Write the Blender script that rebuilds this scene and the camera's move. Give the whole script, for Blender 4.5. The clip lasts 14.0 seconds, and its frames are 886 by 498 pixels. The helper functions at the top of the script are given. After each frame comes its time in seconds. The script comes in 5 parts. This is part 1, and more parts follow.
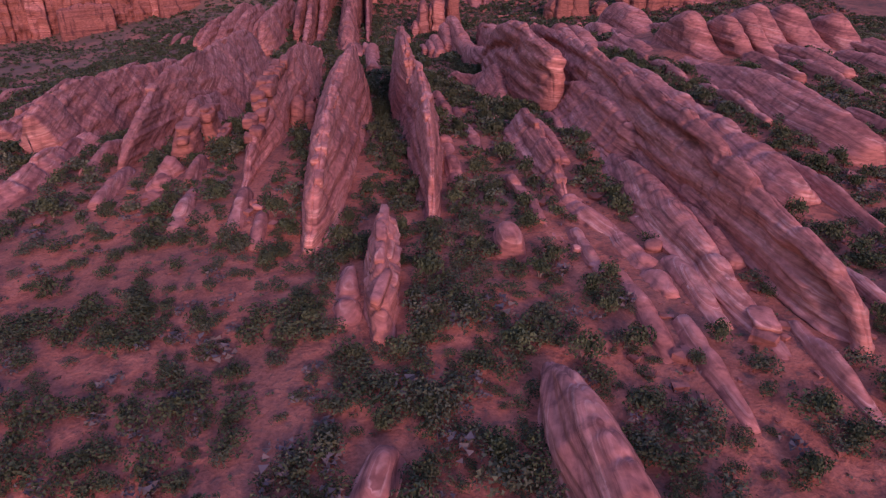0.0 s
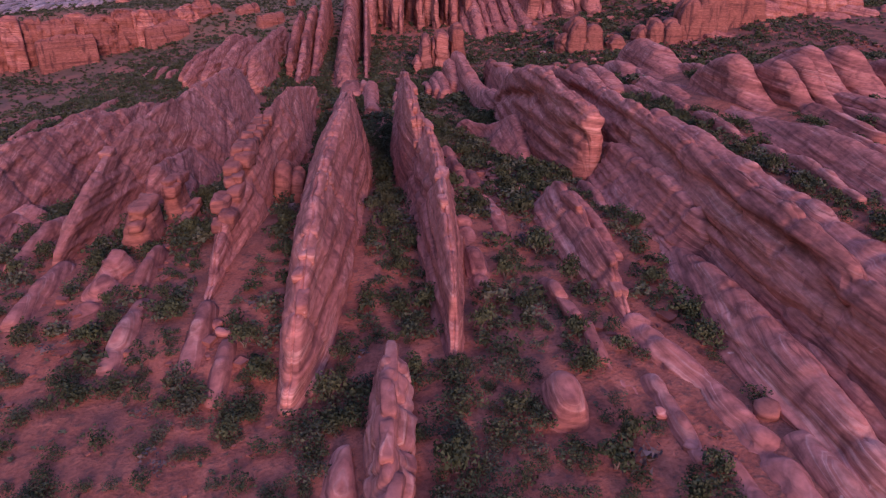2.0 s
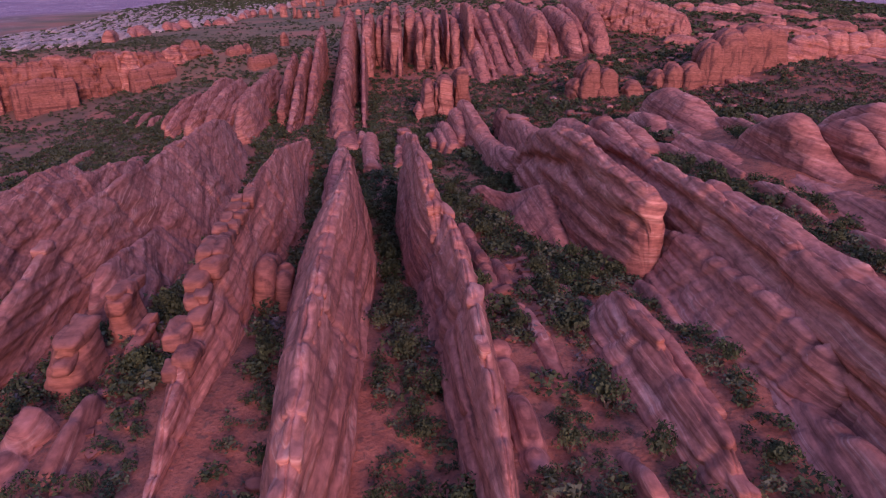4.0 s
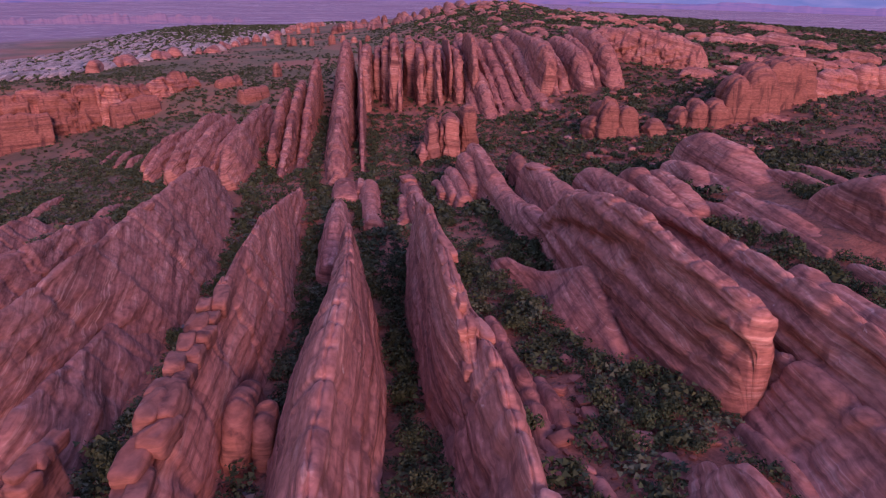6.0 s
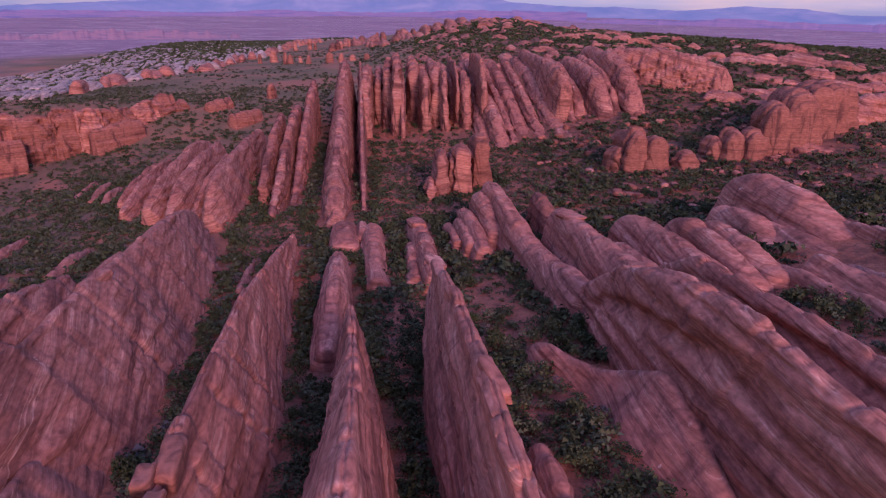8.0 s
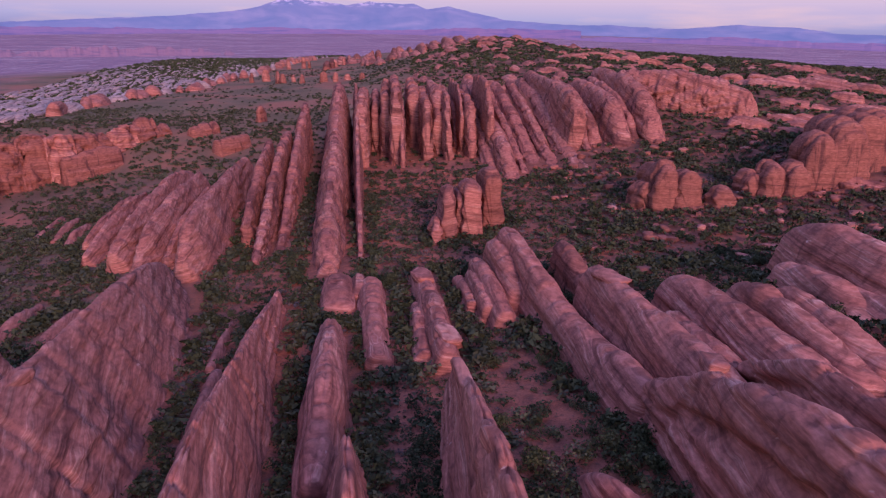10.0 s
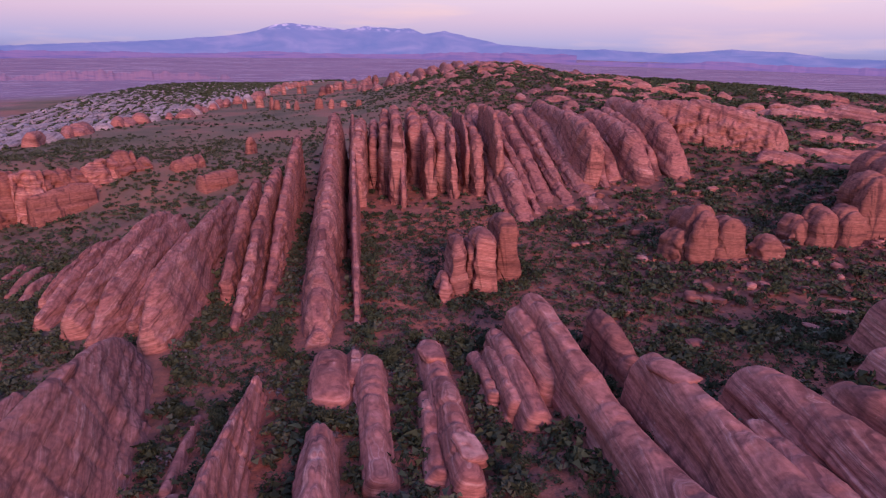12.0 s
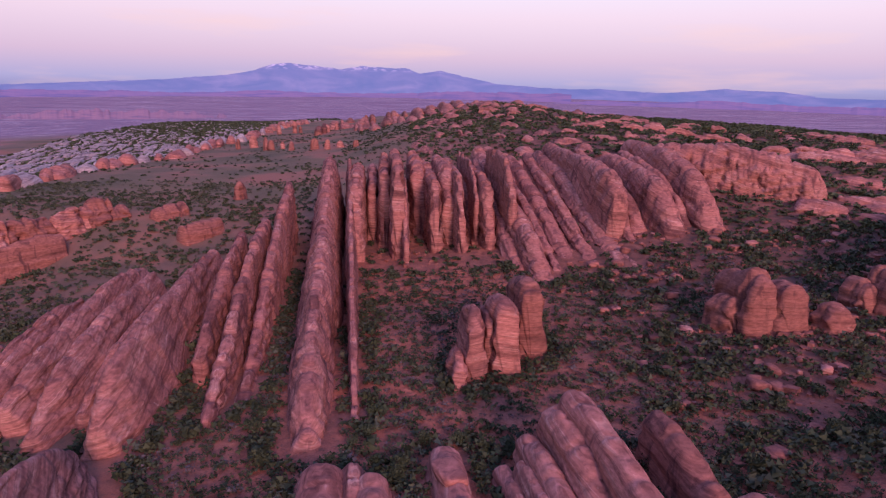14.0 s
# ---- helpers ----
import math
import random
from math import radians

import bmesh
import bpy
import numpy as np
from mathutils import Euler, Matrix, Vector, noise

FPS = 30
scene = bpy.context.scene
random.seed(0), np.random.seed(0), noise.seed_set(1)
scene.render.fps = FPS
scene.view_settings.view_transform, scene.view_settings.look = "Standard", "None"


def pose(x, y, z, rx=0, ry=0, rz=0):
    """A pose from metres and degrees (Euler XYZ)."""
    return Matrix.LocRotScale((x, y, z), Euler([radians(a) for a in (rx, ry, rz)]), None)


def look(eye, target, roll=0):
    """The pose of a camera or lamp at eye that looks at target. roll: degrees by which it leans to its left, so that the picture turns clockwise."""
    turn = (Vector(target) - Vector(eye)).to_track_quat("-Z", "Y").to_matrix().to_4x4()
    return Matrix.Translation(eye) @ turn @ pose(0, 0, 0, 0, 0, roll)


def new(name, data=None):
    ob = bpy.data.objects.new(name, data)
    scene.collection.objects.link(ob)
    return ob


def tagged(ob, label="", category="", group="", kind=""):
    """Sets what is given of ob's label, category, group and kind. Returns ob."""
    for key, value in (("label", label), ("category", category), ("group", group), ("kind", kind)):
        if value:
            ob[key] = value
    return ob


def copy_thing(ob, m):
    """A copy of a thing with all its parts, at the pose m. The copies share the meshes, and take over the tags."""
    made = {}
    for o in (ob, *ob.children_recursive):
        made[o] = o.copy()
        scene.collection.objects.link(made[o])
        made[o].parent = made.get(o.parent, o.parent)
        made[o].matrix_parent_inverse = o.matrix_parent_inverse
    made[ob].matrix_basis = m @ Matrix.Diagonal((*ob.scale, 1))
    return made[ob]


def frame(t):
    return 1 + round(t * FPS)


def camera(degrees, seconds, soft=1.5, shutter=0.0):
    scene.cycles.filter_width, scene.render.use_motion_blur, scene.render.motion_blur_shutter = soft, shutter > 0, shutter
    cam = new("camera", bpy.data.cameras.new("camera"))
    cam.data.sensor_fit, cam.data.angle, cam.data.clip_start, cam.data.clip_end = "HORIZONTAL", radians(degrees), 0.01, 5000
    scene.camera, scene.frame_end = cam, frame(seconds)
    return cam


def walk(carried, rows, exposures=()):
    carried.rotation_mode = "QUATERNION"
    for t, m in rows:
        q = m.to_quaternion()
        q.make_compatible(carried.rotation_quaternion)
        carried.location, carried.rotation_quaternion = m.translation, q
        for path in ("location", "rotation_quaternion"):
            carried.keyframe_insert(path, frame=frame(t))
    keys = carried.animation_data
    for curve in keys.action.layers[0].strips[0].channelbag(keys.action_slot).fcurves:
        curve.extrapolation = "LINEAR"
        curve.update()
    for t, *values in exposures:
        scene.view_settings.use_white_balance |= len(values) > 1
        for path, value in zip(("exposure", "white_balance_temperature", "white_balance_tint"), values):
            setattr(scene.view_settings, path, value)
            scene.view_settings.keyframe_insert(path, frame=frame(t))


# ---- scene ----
cam = camera(66.4, 14.0, soft=1.3)
METRES, EYE, TILT, LEAN, TURN = 160.0, 45.0, -27.0, -0.4, 0.0
ROWS = [
    (0.0, 0.0, 0.0, 0.0, 0.0, 0.0, -0.0),
    (0.5, -0.0033, 0.0319, 0.017, -0.05, 0.19, 0.02),
    (1.0, -0.0071, 0.0633, 0.034, -0.1, 0.62, 0.01),
    (1.5, -0.0115, 0.0944, 0.0513, -0.14, 1.12, -0.01),
    (2.0, -0.0162, 0.1252, 0.0684, -0.28, 1.75, 0.02),
    (2.5, -0.021, 0.156, 0.0853, -0.41, 2.48, 0.08),
    (3.0, -0.0263, 0.1871, 0.1018, -0.54, 3.18, 0.11),
    (3.5, -0.0318, 0.218, 0.1184, -0.66, 3.83, 0.17),
    (6.0, -0.0579, 0.3703, 0.2058, -1.27, 6.33, 0.38),
    (6.5, -0.0628, 0.4006, 0.2233, -1.37, 6.67, 0.4),
    (7.0, -0.0677, 0.4312, 0.2409, -1.42, 6.96, 0.42),
    (7.5, -0.0726, 0.4626, 0.2581, -1.47, 7.25, 0.44),
    (8.0, -0.0773, 0.4942, 0.2749, -1.52, 7.51, 0.44),
    (10.5, -0.0956, 0.6515, 0.3599, -2.11, 9.24, 0.57),
    (11.0, -0.0985, 0.6823, 0.378, -2.19, 9.65, 0.59),
    (11.5, -0.1017, 0.7129, 0.3954, -2.27, 10.13, 0.61),
    (12.0, -0.1047, 0.7442, 0.4123, -2.33, 10.71, 0.63),
    (12.5, -0.1081, 0.7753, 0.4293, -2.39, 11.42, 0.65),
    (13.0, -0.1117, 0.8073, 0.4454, -2.48, 12.24, 0.68),
    (13.5, -0.1151, 0.8388, 0.4616, -2.58, 13.03, 0.73),
    (14.0, -0.119, 0.8698, 0.4779, -2.69, 13.81, 0.75),
]
walk(cam, [(t, pose(0, 0, EYE, TILT, LEAN, TURN) @ pose(METRES * x, METRES * y, METRES * z, 90 + pitch, roll, yaw)) for t, x, y, z, yaw, pitch, roll in ROWS])

LIGHT_DIR = (-0.27, 0.90, -0.34)
# ---------------------------------------------------------------- world and light
world = bpy.data.worlds.new("dusk_sky")
scene.world = world
world.use_nodes = True
wn, wl = world.node_tree.nodes, world.node_tree.links
wn.clear()
sky = wn.new("ShaderNodeTexSky")
sky.sky_type = "NISHITA"
sky.sun_disc = False
sky.sun_elevation = radians(6.0)
sky.sun_rotation = radians(200.0)
sky.air_density, sky.dust_density, sky.ozone_density = 1.0, 2.0, 2.5
coord = wn.new("ShaderNodeTexCoord")
sep = wn.new("ShaderNodeSeparateXYZ")
wl.new(coord.outputs["Generated"], sep.inputs[0])
ramp = wn.new("ShaderNodeValToRGB")
els = ramp.color_ramp.elements
els[0].position, els[0].color = 0.0, (0.36, 0.34, 0.66, 1)
els[1].position, els[1].color = 1.0, (0.40, 0.45, 1.10, 1)
for p, c in ((0.012, (0.47, 0.43, 0.76)), (0.045, (0.72, 0.50, 0.74)), (0.10, (0.92, 0.66, 0.84)), (0.15, (0.96, 0.80, 0.98)), (0.24, (0.66, 0.58, 0.84)), (0.40, (0.44, 0.45, 0.92)), (0.70, (0.40, 0.45, 1.08))):
    e = els.new(p)
    e.color = (*c, 1)
wl.new(sep.outputs["Z"], ramp.inputs[0])
cl_map = wn.new("ShaderNodeMapping")
cl_map.inputs["Scale"].default_value = (2.2, 2.2, 16.0)
wl.new(coord.outputs["Generated"], cl_map.inputs[0])
cl_noise = wn.new("ShaderNodeTexNoise")
cl_noise.inputs["Scale"].default_value = 1.6
cl_noise.inputs["Detail"].default_value = 5.0
wl.new(cl_map.outputs[0], cl_noise.inputs["Vector"])
cl_ramp = wn.new("ShaderNodeMapRange")
cl_ramp.inputs["From Min"].default_value, cl_ramp.inputs["From Max"].default_value = 0.56, 0.72
wl.new(cl_noise.outputs["Fac"], cl_ramp.inputs["Value"])
cl_mix = wn.new("ShaderNodeMix")
cl_mix.data_type = "RGBA"
cl_mix.inputs[7].default_value = (1.0, 0.62, 0.66, 1)
cl_amt = wn.new("ShaderNodeMath")
cl_amt.operation = "MULTIPLY"
cl_amt.inputs[1].default_value = 0.55
wl.new(cl_ramp.outputs[0], cl_amt.inputs[0])
wl.new(cl_amt.outputs[0], cl_mix.inputs[0])
wl.new(ramp.outputs[0], cl_mix.inputs[6])
# sky at right angles to the set sun, unseen, dimmed to shade fin sides
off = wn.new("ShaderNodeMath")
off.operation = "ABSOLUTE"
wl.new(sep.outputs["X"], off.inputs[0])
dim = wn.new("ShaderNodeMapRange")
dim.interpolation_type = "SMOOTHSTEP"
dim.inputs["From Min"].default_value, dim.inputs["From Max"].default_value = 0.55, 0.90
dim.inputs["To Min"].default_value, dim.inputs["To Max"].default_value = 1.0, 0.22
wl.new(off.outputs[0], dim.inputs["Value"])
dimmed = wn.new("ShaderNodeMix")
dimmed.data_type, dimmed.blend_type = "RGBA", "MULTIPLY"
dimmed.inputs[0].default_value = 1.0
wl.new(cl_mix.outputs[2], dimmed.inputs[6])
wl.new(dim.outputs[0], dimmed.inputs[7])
bg_sky = wn.new("ShaderNodeBackground")
bg_sky.inputs["Strength"].default_value = 0.05
wl.new(sky.outputs[0], bg_sky.inputs["Color"])
bg_glow = wn.new("ShaderNodeBackground")
bg_glow.inputs["Strength"].default_value = 0.92
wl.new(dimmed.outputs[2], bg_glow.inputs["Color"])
add = wn.new("ShaderNodeAddShader")
wl.new(bg_sky.outputs[0], add.inputs[0])
wl.new(bg_glow.outputs[0], add.inputs[1])
wout = wn.new("ShaderNodeOutputWorld")
wl.new(add.outputs[0], wout.inputs[0])

sun_data = bpy.data.lights.new("evening_sun", "SUN")
sun_data.energy, sun_data.angle, sun_data.color = 3.35, radians(14), (1.0, 0.54, 0.53)
sun = new("evening_sun", sun_data)
sun.matrix_world = look((0, 0, 120), Vector((0, 0, 120)) + Vector(LIGHT_DIR))


# ---------------------------------------------------------------- materials
def material(name, rough=0.9):
    m = bpy.data.materials.new(name)
    m.use_nodes = True
    n, l = m.node_tree.nodes, m.node_tree.links
    b = n["Principled BSDF"]
    b.inputs["Roughness"].default_value = rough
    b.inputs["Specular IOR Level"].default_value = 0.15
    return m, n, l, b


def noise_tex(n, l, scale, detail, stretch=(1, 1, 1), warp=0.0, rough=0.55, turn=(0, 0, 0)):
    g = n.new("ShaderNodeNewGeometry")
    mp = n.new("ShaderNodeMapping")
    mp.vector_type = "TEXTURE"
    mp.inputs["Scale"].default_value = tuple(1.0 / v for v in stretch)
    mp.inputs["Rotation"].default_value = turn
    l.new(g.outputs["Position"], mp.inputs[0])
    t = n.new("ShaderNodeTexNoise")
    t.inputs["Scale"].default_value = scale
    t.inputs["Detail"].default_value = detail
    t.inputs["Roughness"].default_value = rough
    t.inputs["Distortion"].default_value = warp
    l.new(mp.outputs[0], t.inputs["Vector"])
    return t.outputs["Fac"]


def ramp_of(n, l, fac, stops):
    r = n.new("ShaderNodeValToRGB")
    e = r.color_ramp.elements
    e[0].position, e[0].color = stops[0][0], (*stops[0][1], 1)
    e[1].position, e[1].color = stops[-1][0], (*stops[-1][1], 1)
    for p, c in stops[1:-1]:
        e.new(p).color = (*c, 1)
    l.new(fac, r.inputs[0])
    return r.outputs[0]


def mixed(n, l, fac, a, b, mode="MIX"):
    x = n.new("ShaderNodeMix")
    x.data_type, x.blend_type = "RGBA", mode
    for sock, v in ((x.inputs[0], fac), (x.inputs[6], a), (x.inputs[7], b)):
        if isinstance(v, (int, float)):
            sock.default_value = v
        elif isinstance(v, tuple):
            sock.default_value = (*v, 1)
        else:
            l.new(v, sock)
    return x.outputs[2]


def bumped(n, l, b, facs):
    last = None
    for fac, strength, dist in facs:
        k = n.new("ShaderNodeBump")
        k.inputs["Strength"].default_value = strength
        k.inputs["Distance"].default_value = dist
        l.new(fac, k.inputs["Height"])
        if last:
            l.new(last, k.inputs["Normal"])
        last = k.outputs[0]
    l.new(last, b.inputs["Normal"])


def bedded(n, l, dip, warp, stretch, scale, detail, rough=0.55):
    """Noise in beds: flat along the bedding, fine across it; the beds are bent by a slow swell of warp metres."""
    g = n.new("ShaderNodeNewGeometry")
    swell = n.new("ShaderNodeTexNoise")
    swell.inputs["Scale"].default_value, swell.inputs["Detail"].default_value = 0.045, 1.0
    l.new(g.outputs["Position"], swell.inputs["Vector"])
    lift = n.new("ShaderNodeMath")
    lift.operation = "MULTIPLY_ADD"
    lift.inputs[1].default_value, lift.inputs[2].default_value = warp, -0.5 * warp
    l.new(swell.outputs["Fac"], lift.inputs[0])
    up = n.new("ShaderNodeCombineXYZ")
    l.new(lift.outputs[0], up.inputs["Z"])
    bent = n.new("ShaderNodeVectorMath")
    bent.operation = "ADD"
    l.new(g.outputs["Position"], bent.inputs[0])
    l.new(up.outputs[0], bent.inputs[1])
    mp = n.new("ShaderNodeMapping")
    mp.vector_type = "TEXTURE"
    mp.inputs["Scale"].default_value = tuple(1.0 / v for v in stretch)
    mp.inputs["Rotation"].default_value = dip
    l.new(bent.outputs[0], mp.inputs[0])
    t = n.new("ShaderNodeTexNoise")
    t.inputs["Scale"].default_value, t.inputs["Detail"].default_value, t.inputs["Roughness"].default_value = scale, detail, rough
    l.new(mp.outputs[0], t.inputs["Vector"])
    return t.outputs["Fac"]


def sandstone(name, dark, mid, pale, dip=(0.0, 0.0, 0.0), lines=0.95, warp=2.6, hairs=0.95, streaks=0.55):
    m, n, l, b = material(name, 0.92)
    broad = bedded(n, l, dip, warp, (0.014, 0.014, 0.26), 1.0, 3)
    thin = bedded(n, l, dip, warp, (0.020, 0.020, 0.80), 1.0, 3, 0.6)
    hair = bedded(n, l, dip, warp, (0.035, 0.035, 1.9), 1.0, 4, 0.62)
    patch = noise_tex(n, l, 0.08, 4)
    grain = noise_tex(n, l, 2.2, 8, (0.4, 0.4, 1.3))
    col = ramp_of(n, l, broad, [(0.30, dark), (0.44, mid), (0.58, mid), (0.70, (mid[0] * 1.12, mid[1] * 1.22, mid[2] * 1.22))])
    pale_at = ramp_of(n, l, thin, [(0.0, (0, 0, 0)), (0.52, (0, 0, 0)), (0.55, (lines, lines, lines)), (0.575, (0.1, 0.1, 0.1)), (0.625, (0.05, 0.05, 0.05)), (0.65, (lines, lines, lines)), (0.69, (0, 0, 0))])
    fade = ramp_of(n, l, noise_tex(n, l, 0.12, 3), [(0.36, (0.08, 0.08, 0.08)), (0.60, (0.85, 0.85, 0.85))])
    col = mixed(n, l, mixed(n, l, 1.0, pale_at, fade, "MULTIPLY"), col, pale)
    dark_at = ramp_of(n, l, thin, [(0.36, (0.6, 0.6, 0.6)), (0.40, (0.1, 0.1, 0.1)), (0.44, (0, 0, 0))])
    col = mixed(n, l, dark_at, col, (dark[0] * 0.8, dark[1] * 0.85, dark[2] * 0.95))
    col = mixed(n, l, ramp_of(n, l, noise_tex(n, l, 0.16, 3), [(0.38, (0.4 * hairs, 0.4 * hairs, 0.4 * hairs)), (0.60, (hairs, hairs, hairs))]), col, ramp_of(n, l, hair, [(0.38, (0.50, 0.46, 0.48)), (0.455, (0.92, 0.92, 0.92)), (0.53, (1.02, 1.02, 1.02)), (0.61, (1.36, 1.44, 1.44))]), "MULTIPLY")
    col = mixed(n, l, ramp_of(n, l, patch, [(0.46, (0, 0, 0)), (0.70, (0.5, 0.5, 0.5))]), col, mid)
    varnish = ramp_of(n, l, noise_tex(n, l, 1.0, 5, (0.45, 0.45, 0.09), 0.6), [(0.53, (0, 0, 0)), (0.66, (streaks, streaks, streaks))])
    col = mixed(n, l, varnish, col, (dark[0] * 0.7, dark[1] * 0.75, dark[2] * 0.9))
    bare = ramp_of(n, l, noise_tex(n, l, 0.55, 5, (1, 1, 1.6), 0.5), [(0.70, (0, 0, 0)), (0.76, (0.7, 0.7, 0.7))])
    col = mixed(n, l, bare, col, (pale[0] * 1.2, pale[1] * 1.5, pale[2] * 1.6))
    col = mixed(n, l, 0.45, col, ramp_of(n, l, grain, [(0.34, (0.38, 0.36, 0.36)), (0.66, (1.48, 1.46, 1.44))]), "MULTIPLY")
    l.new(col, b.inputs["Base Color"])
    fine = noise_tex(n, l, 0.9, 8, (0.28, 0.28, 1.6))
    bumped(n, l, b, [(broad, 0.3, 0.6), (thin, 0.55, 0.35), (hair, 0.5, 0.12), (fine, 0.4, 0.4), (grain, 0.4, 0.10)])
    return m


ROCK = sandstone("red_sandstone", (0.17, 0.066, 0.058), (0.372, 0.150, 0.128), (0.53, 0.30, 0.262), (0.05, 0.16, 0))
ROCK_TILT = sandstone("dipping_sandstone", (0.17, 0.066, 0.058), (0.325, 0.136, 0.118), (0.48, 0.27, 0.235), (0.22, -0.20, 0))
ROCK_CLIFF = sandstone("sloping_sandstone", (0.15, 0.060, 0.055), (0.335, 0.136, 0.118), (0.51, 0.295, 0.258), (0.34, 0.10, 0.0), 0.8, 2.4, 0.8, 0.8)
ROCK_ORANGE = sandstone("orange_sandstone", (0.13, 0.052, 0.046), (0.27, 0.108, 0.090), (0.37, 0.18, 0.15), (0.05, 0.05, 0), 0.3, 3.0, 0.5, 0.85)
ROCK_PALE = sandstone("pale_slickrock", (0.20, 0.13, 0.125), (0.40, 0.305, 0.30), (0.52, 0.42, 0.41), (0.05, 0.05, 0), 0.2)


def ground_material():
    m, n, l, b = material("red_desert_sand", 0.95)
    big = noise_tex(n, l, 0.06, 5)
    mid = noise_tex(n, l, 0.40, 6, warp=0.6)
    litter = noise_tex(n, l, 1.3, 6, warp=0.4)
    fine = noise_tex(n, l, 3.5, 8)
    col = ramp_of(n, l, mid, [(0.30, (0.15, 0.062, 0.052)), (0.48, (0.31, 0.108, 0.078)), (0.66, (0.41, 0.152, 0.108))])
    col = mixed(n, l, ramp_of(n, l, big, [(0.46, (0, 0, 0)), (0.64, (0.6, 0.6, 0.6))]), col, (0.17, 0.088, 0.078))
    col = mixed(n, l, ramp_of(n, l, litter, [(0.55, (0, 0, 0)), (0.66, (0.7, 0.7, 0.7))]), col, (0.10, 0.066, 0.060))
    col = mixed(n, l, 0.6, col, ramp_of(n, l, fine, [(0.3, (0.55, 0.52, 0.5)), (0.65, (1.2, 1.18, 1.15))]), "MULTIPLY")
    # open flats, and far plain with distance haze painted in as purple
    flats = ramp_of(n, l, noise_tex(n, l, 0.02, 6), [(0.35, (0.110, 0.092, 0.060)), (0.50, (0.175, 0.122, 0.084)), (0.62, (0.28, 0.130, 0.098))])
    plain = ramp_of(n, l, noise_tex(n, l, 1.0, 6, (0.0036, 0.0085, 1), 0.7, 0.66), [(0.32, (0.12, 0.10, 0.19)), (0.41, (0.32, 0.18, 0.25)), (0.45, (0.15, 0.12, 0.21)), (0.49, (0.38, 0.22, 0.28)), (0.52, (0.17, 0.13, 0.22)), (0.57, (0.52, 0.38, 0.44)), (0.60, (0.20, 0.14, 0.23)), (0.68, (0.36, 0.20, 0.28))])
    g = n.new("ShaderNodeNewGeometry")
    sp = n.new("ShaderNodeSeparateXYZ")
    l.new(g.outputs["Position"], sp.inputs[0])

    def between(sock, a, c):
        r = n.new("ShaderNodeMapRange")
        r.inputs["From Min"].default_value, r.inputs["From Max"].default_value = a, c
        l.new(sock, r.inputs["Value"])
        return r.outputs[0]

    olive = ramp_of(n, l, noise_tex(n, l, 0.07, 6), [(0.36, (0.12, 0.082, 0.062)), (0.52, (0.19, 0.105, 0.080)), (0.66, (0.30, 0.120, 0.090))])
    col = mixed(n, l, mixed(n, l, 1.0, between(sp.outputs["Y"], 180, 260), between(sp.outputs["X"], -40, -80), "MULTIPLY"), col, olive)
    col = mixed(n, l, mixed(n, l, 1.0, between(sp.outputs["Y"], 250, 290), between(sp.outputs["X"], 70, 110), "MULTIPLY"), col, olive)
    col = mixed(n, l, mixed(n, l, 1.0, between(sp.outputs["Y"], 330, 460), between(sp.outputs["X"], 30, -50), "MULTIPLY"), col, flats)
    col = mixed(n, l, mixed(n, l, 0.6, (0, 0, 0), between(sp.outputs["Y"], 420, 560)), col, flats)
    talus = ramp_of(n, l, noise_tex(n, l, 0.22, 7, warp=0.6), [(0.36, (0.075, 0.050, 0.044)), (0.50, (0.16, 0.070, 0.056)), (0.66, (0.25, 0.105, 0.082))])
    col = mixed(n, l, mixed(n, l, 1.0, between(sp.outputs["Y"], 238, 275), between(sp.outputs["X"], 5, 40), "MULTIPLY"), col, talus)
    # the plain's painted haze comes in on low ground and far off
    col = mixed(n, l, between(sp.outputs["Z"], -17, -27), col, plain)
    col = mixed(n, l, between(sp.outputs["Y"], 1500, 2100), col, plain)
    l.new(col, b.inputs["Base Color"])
    bumped(n, l, b, [(mid, 0.5, 0.5), (litter, 0.6, 0.35), (fine, 0.6, 0.2)])
    return m


GROUND = ground_material()


def leaf_material(name, a, c):
    m, n, l, b = material(name, 0.8)
    g = n.new("ShaderNodeNewGeometry")
    col = ramp_of(n, l, g.outputs["Random Per Island"], [(0.0, a), (0.6, c), (1.0, (c[0] * 1.2, c[1] * 1.2, c[2] * 1.1))])
    oi = n.new("ShaderNodeObjectInfo")
    col = mixed(n, l, 0.5, col, ramp_of(n, l, oi.outputs["Random"], [(0, (0.6, 0.6, 0.6)), (1, (1.4, 1.4, 1.3))]), "MULTIPLY")
    big = noise_tex(n, l, 0.15, 3)
    col = mixed(n, l, 0.6, col, ramp_of(n, l, big, [(0.35, (0.7, 0.8, 0.7)), (0.65, (1.25, 1.15, 1.1))]), "MULTIPLY")
    l.new(col, b.inputs["Base Color"])
    return m


LEAF = leaf_material("juniper_foliage", (0.026, 0.036, 0.022), (0.066, 0.080, 0.046))
SCRUB = leaf_material("desert_scrub", (0.042, 0.052, 0.038), (0.095, 0.104, 0.074))
DRY = leaf_material("dry_brush", (0.060, 0.050, 0.058), (0.120, 0.096, 0.108))
BARK, _n, _l, _b = material("juniper_bark", 0.95)
_l.new(ramp_of(_n, _l, noise_tex(_n, _l, 6.0, 5, (1, 1, 0.2)), [(0.3, (0.09, 0.065, 0.055)), (0.7, (0.24, 0.19, 0.165))]), _b.inputs["Base Color"])


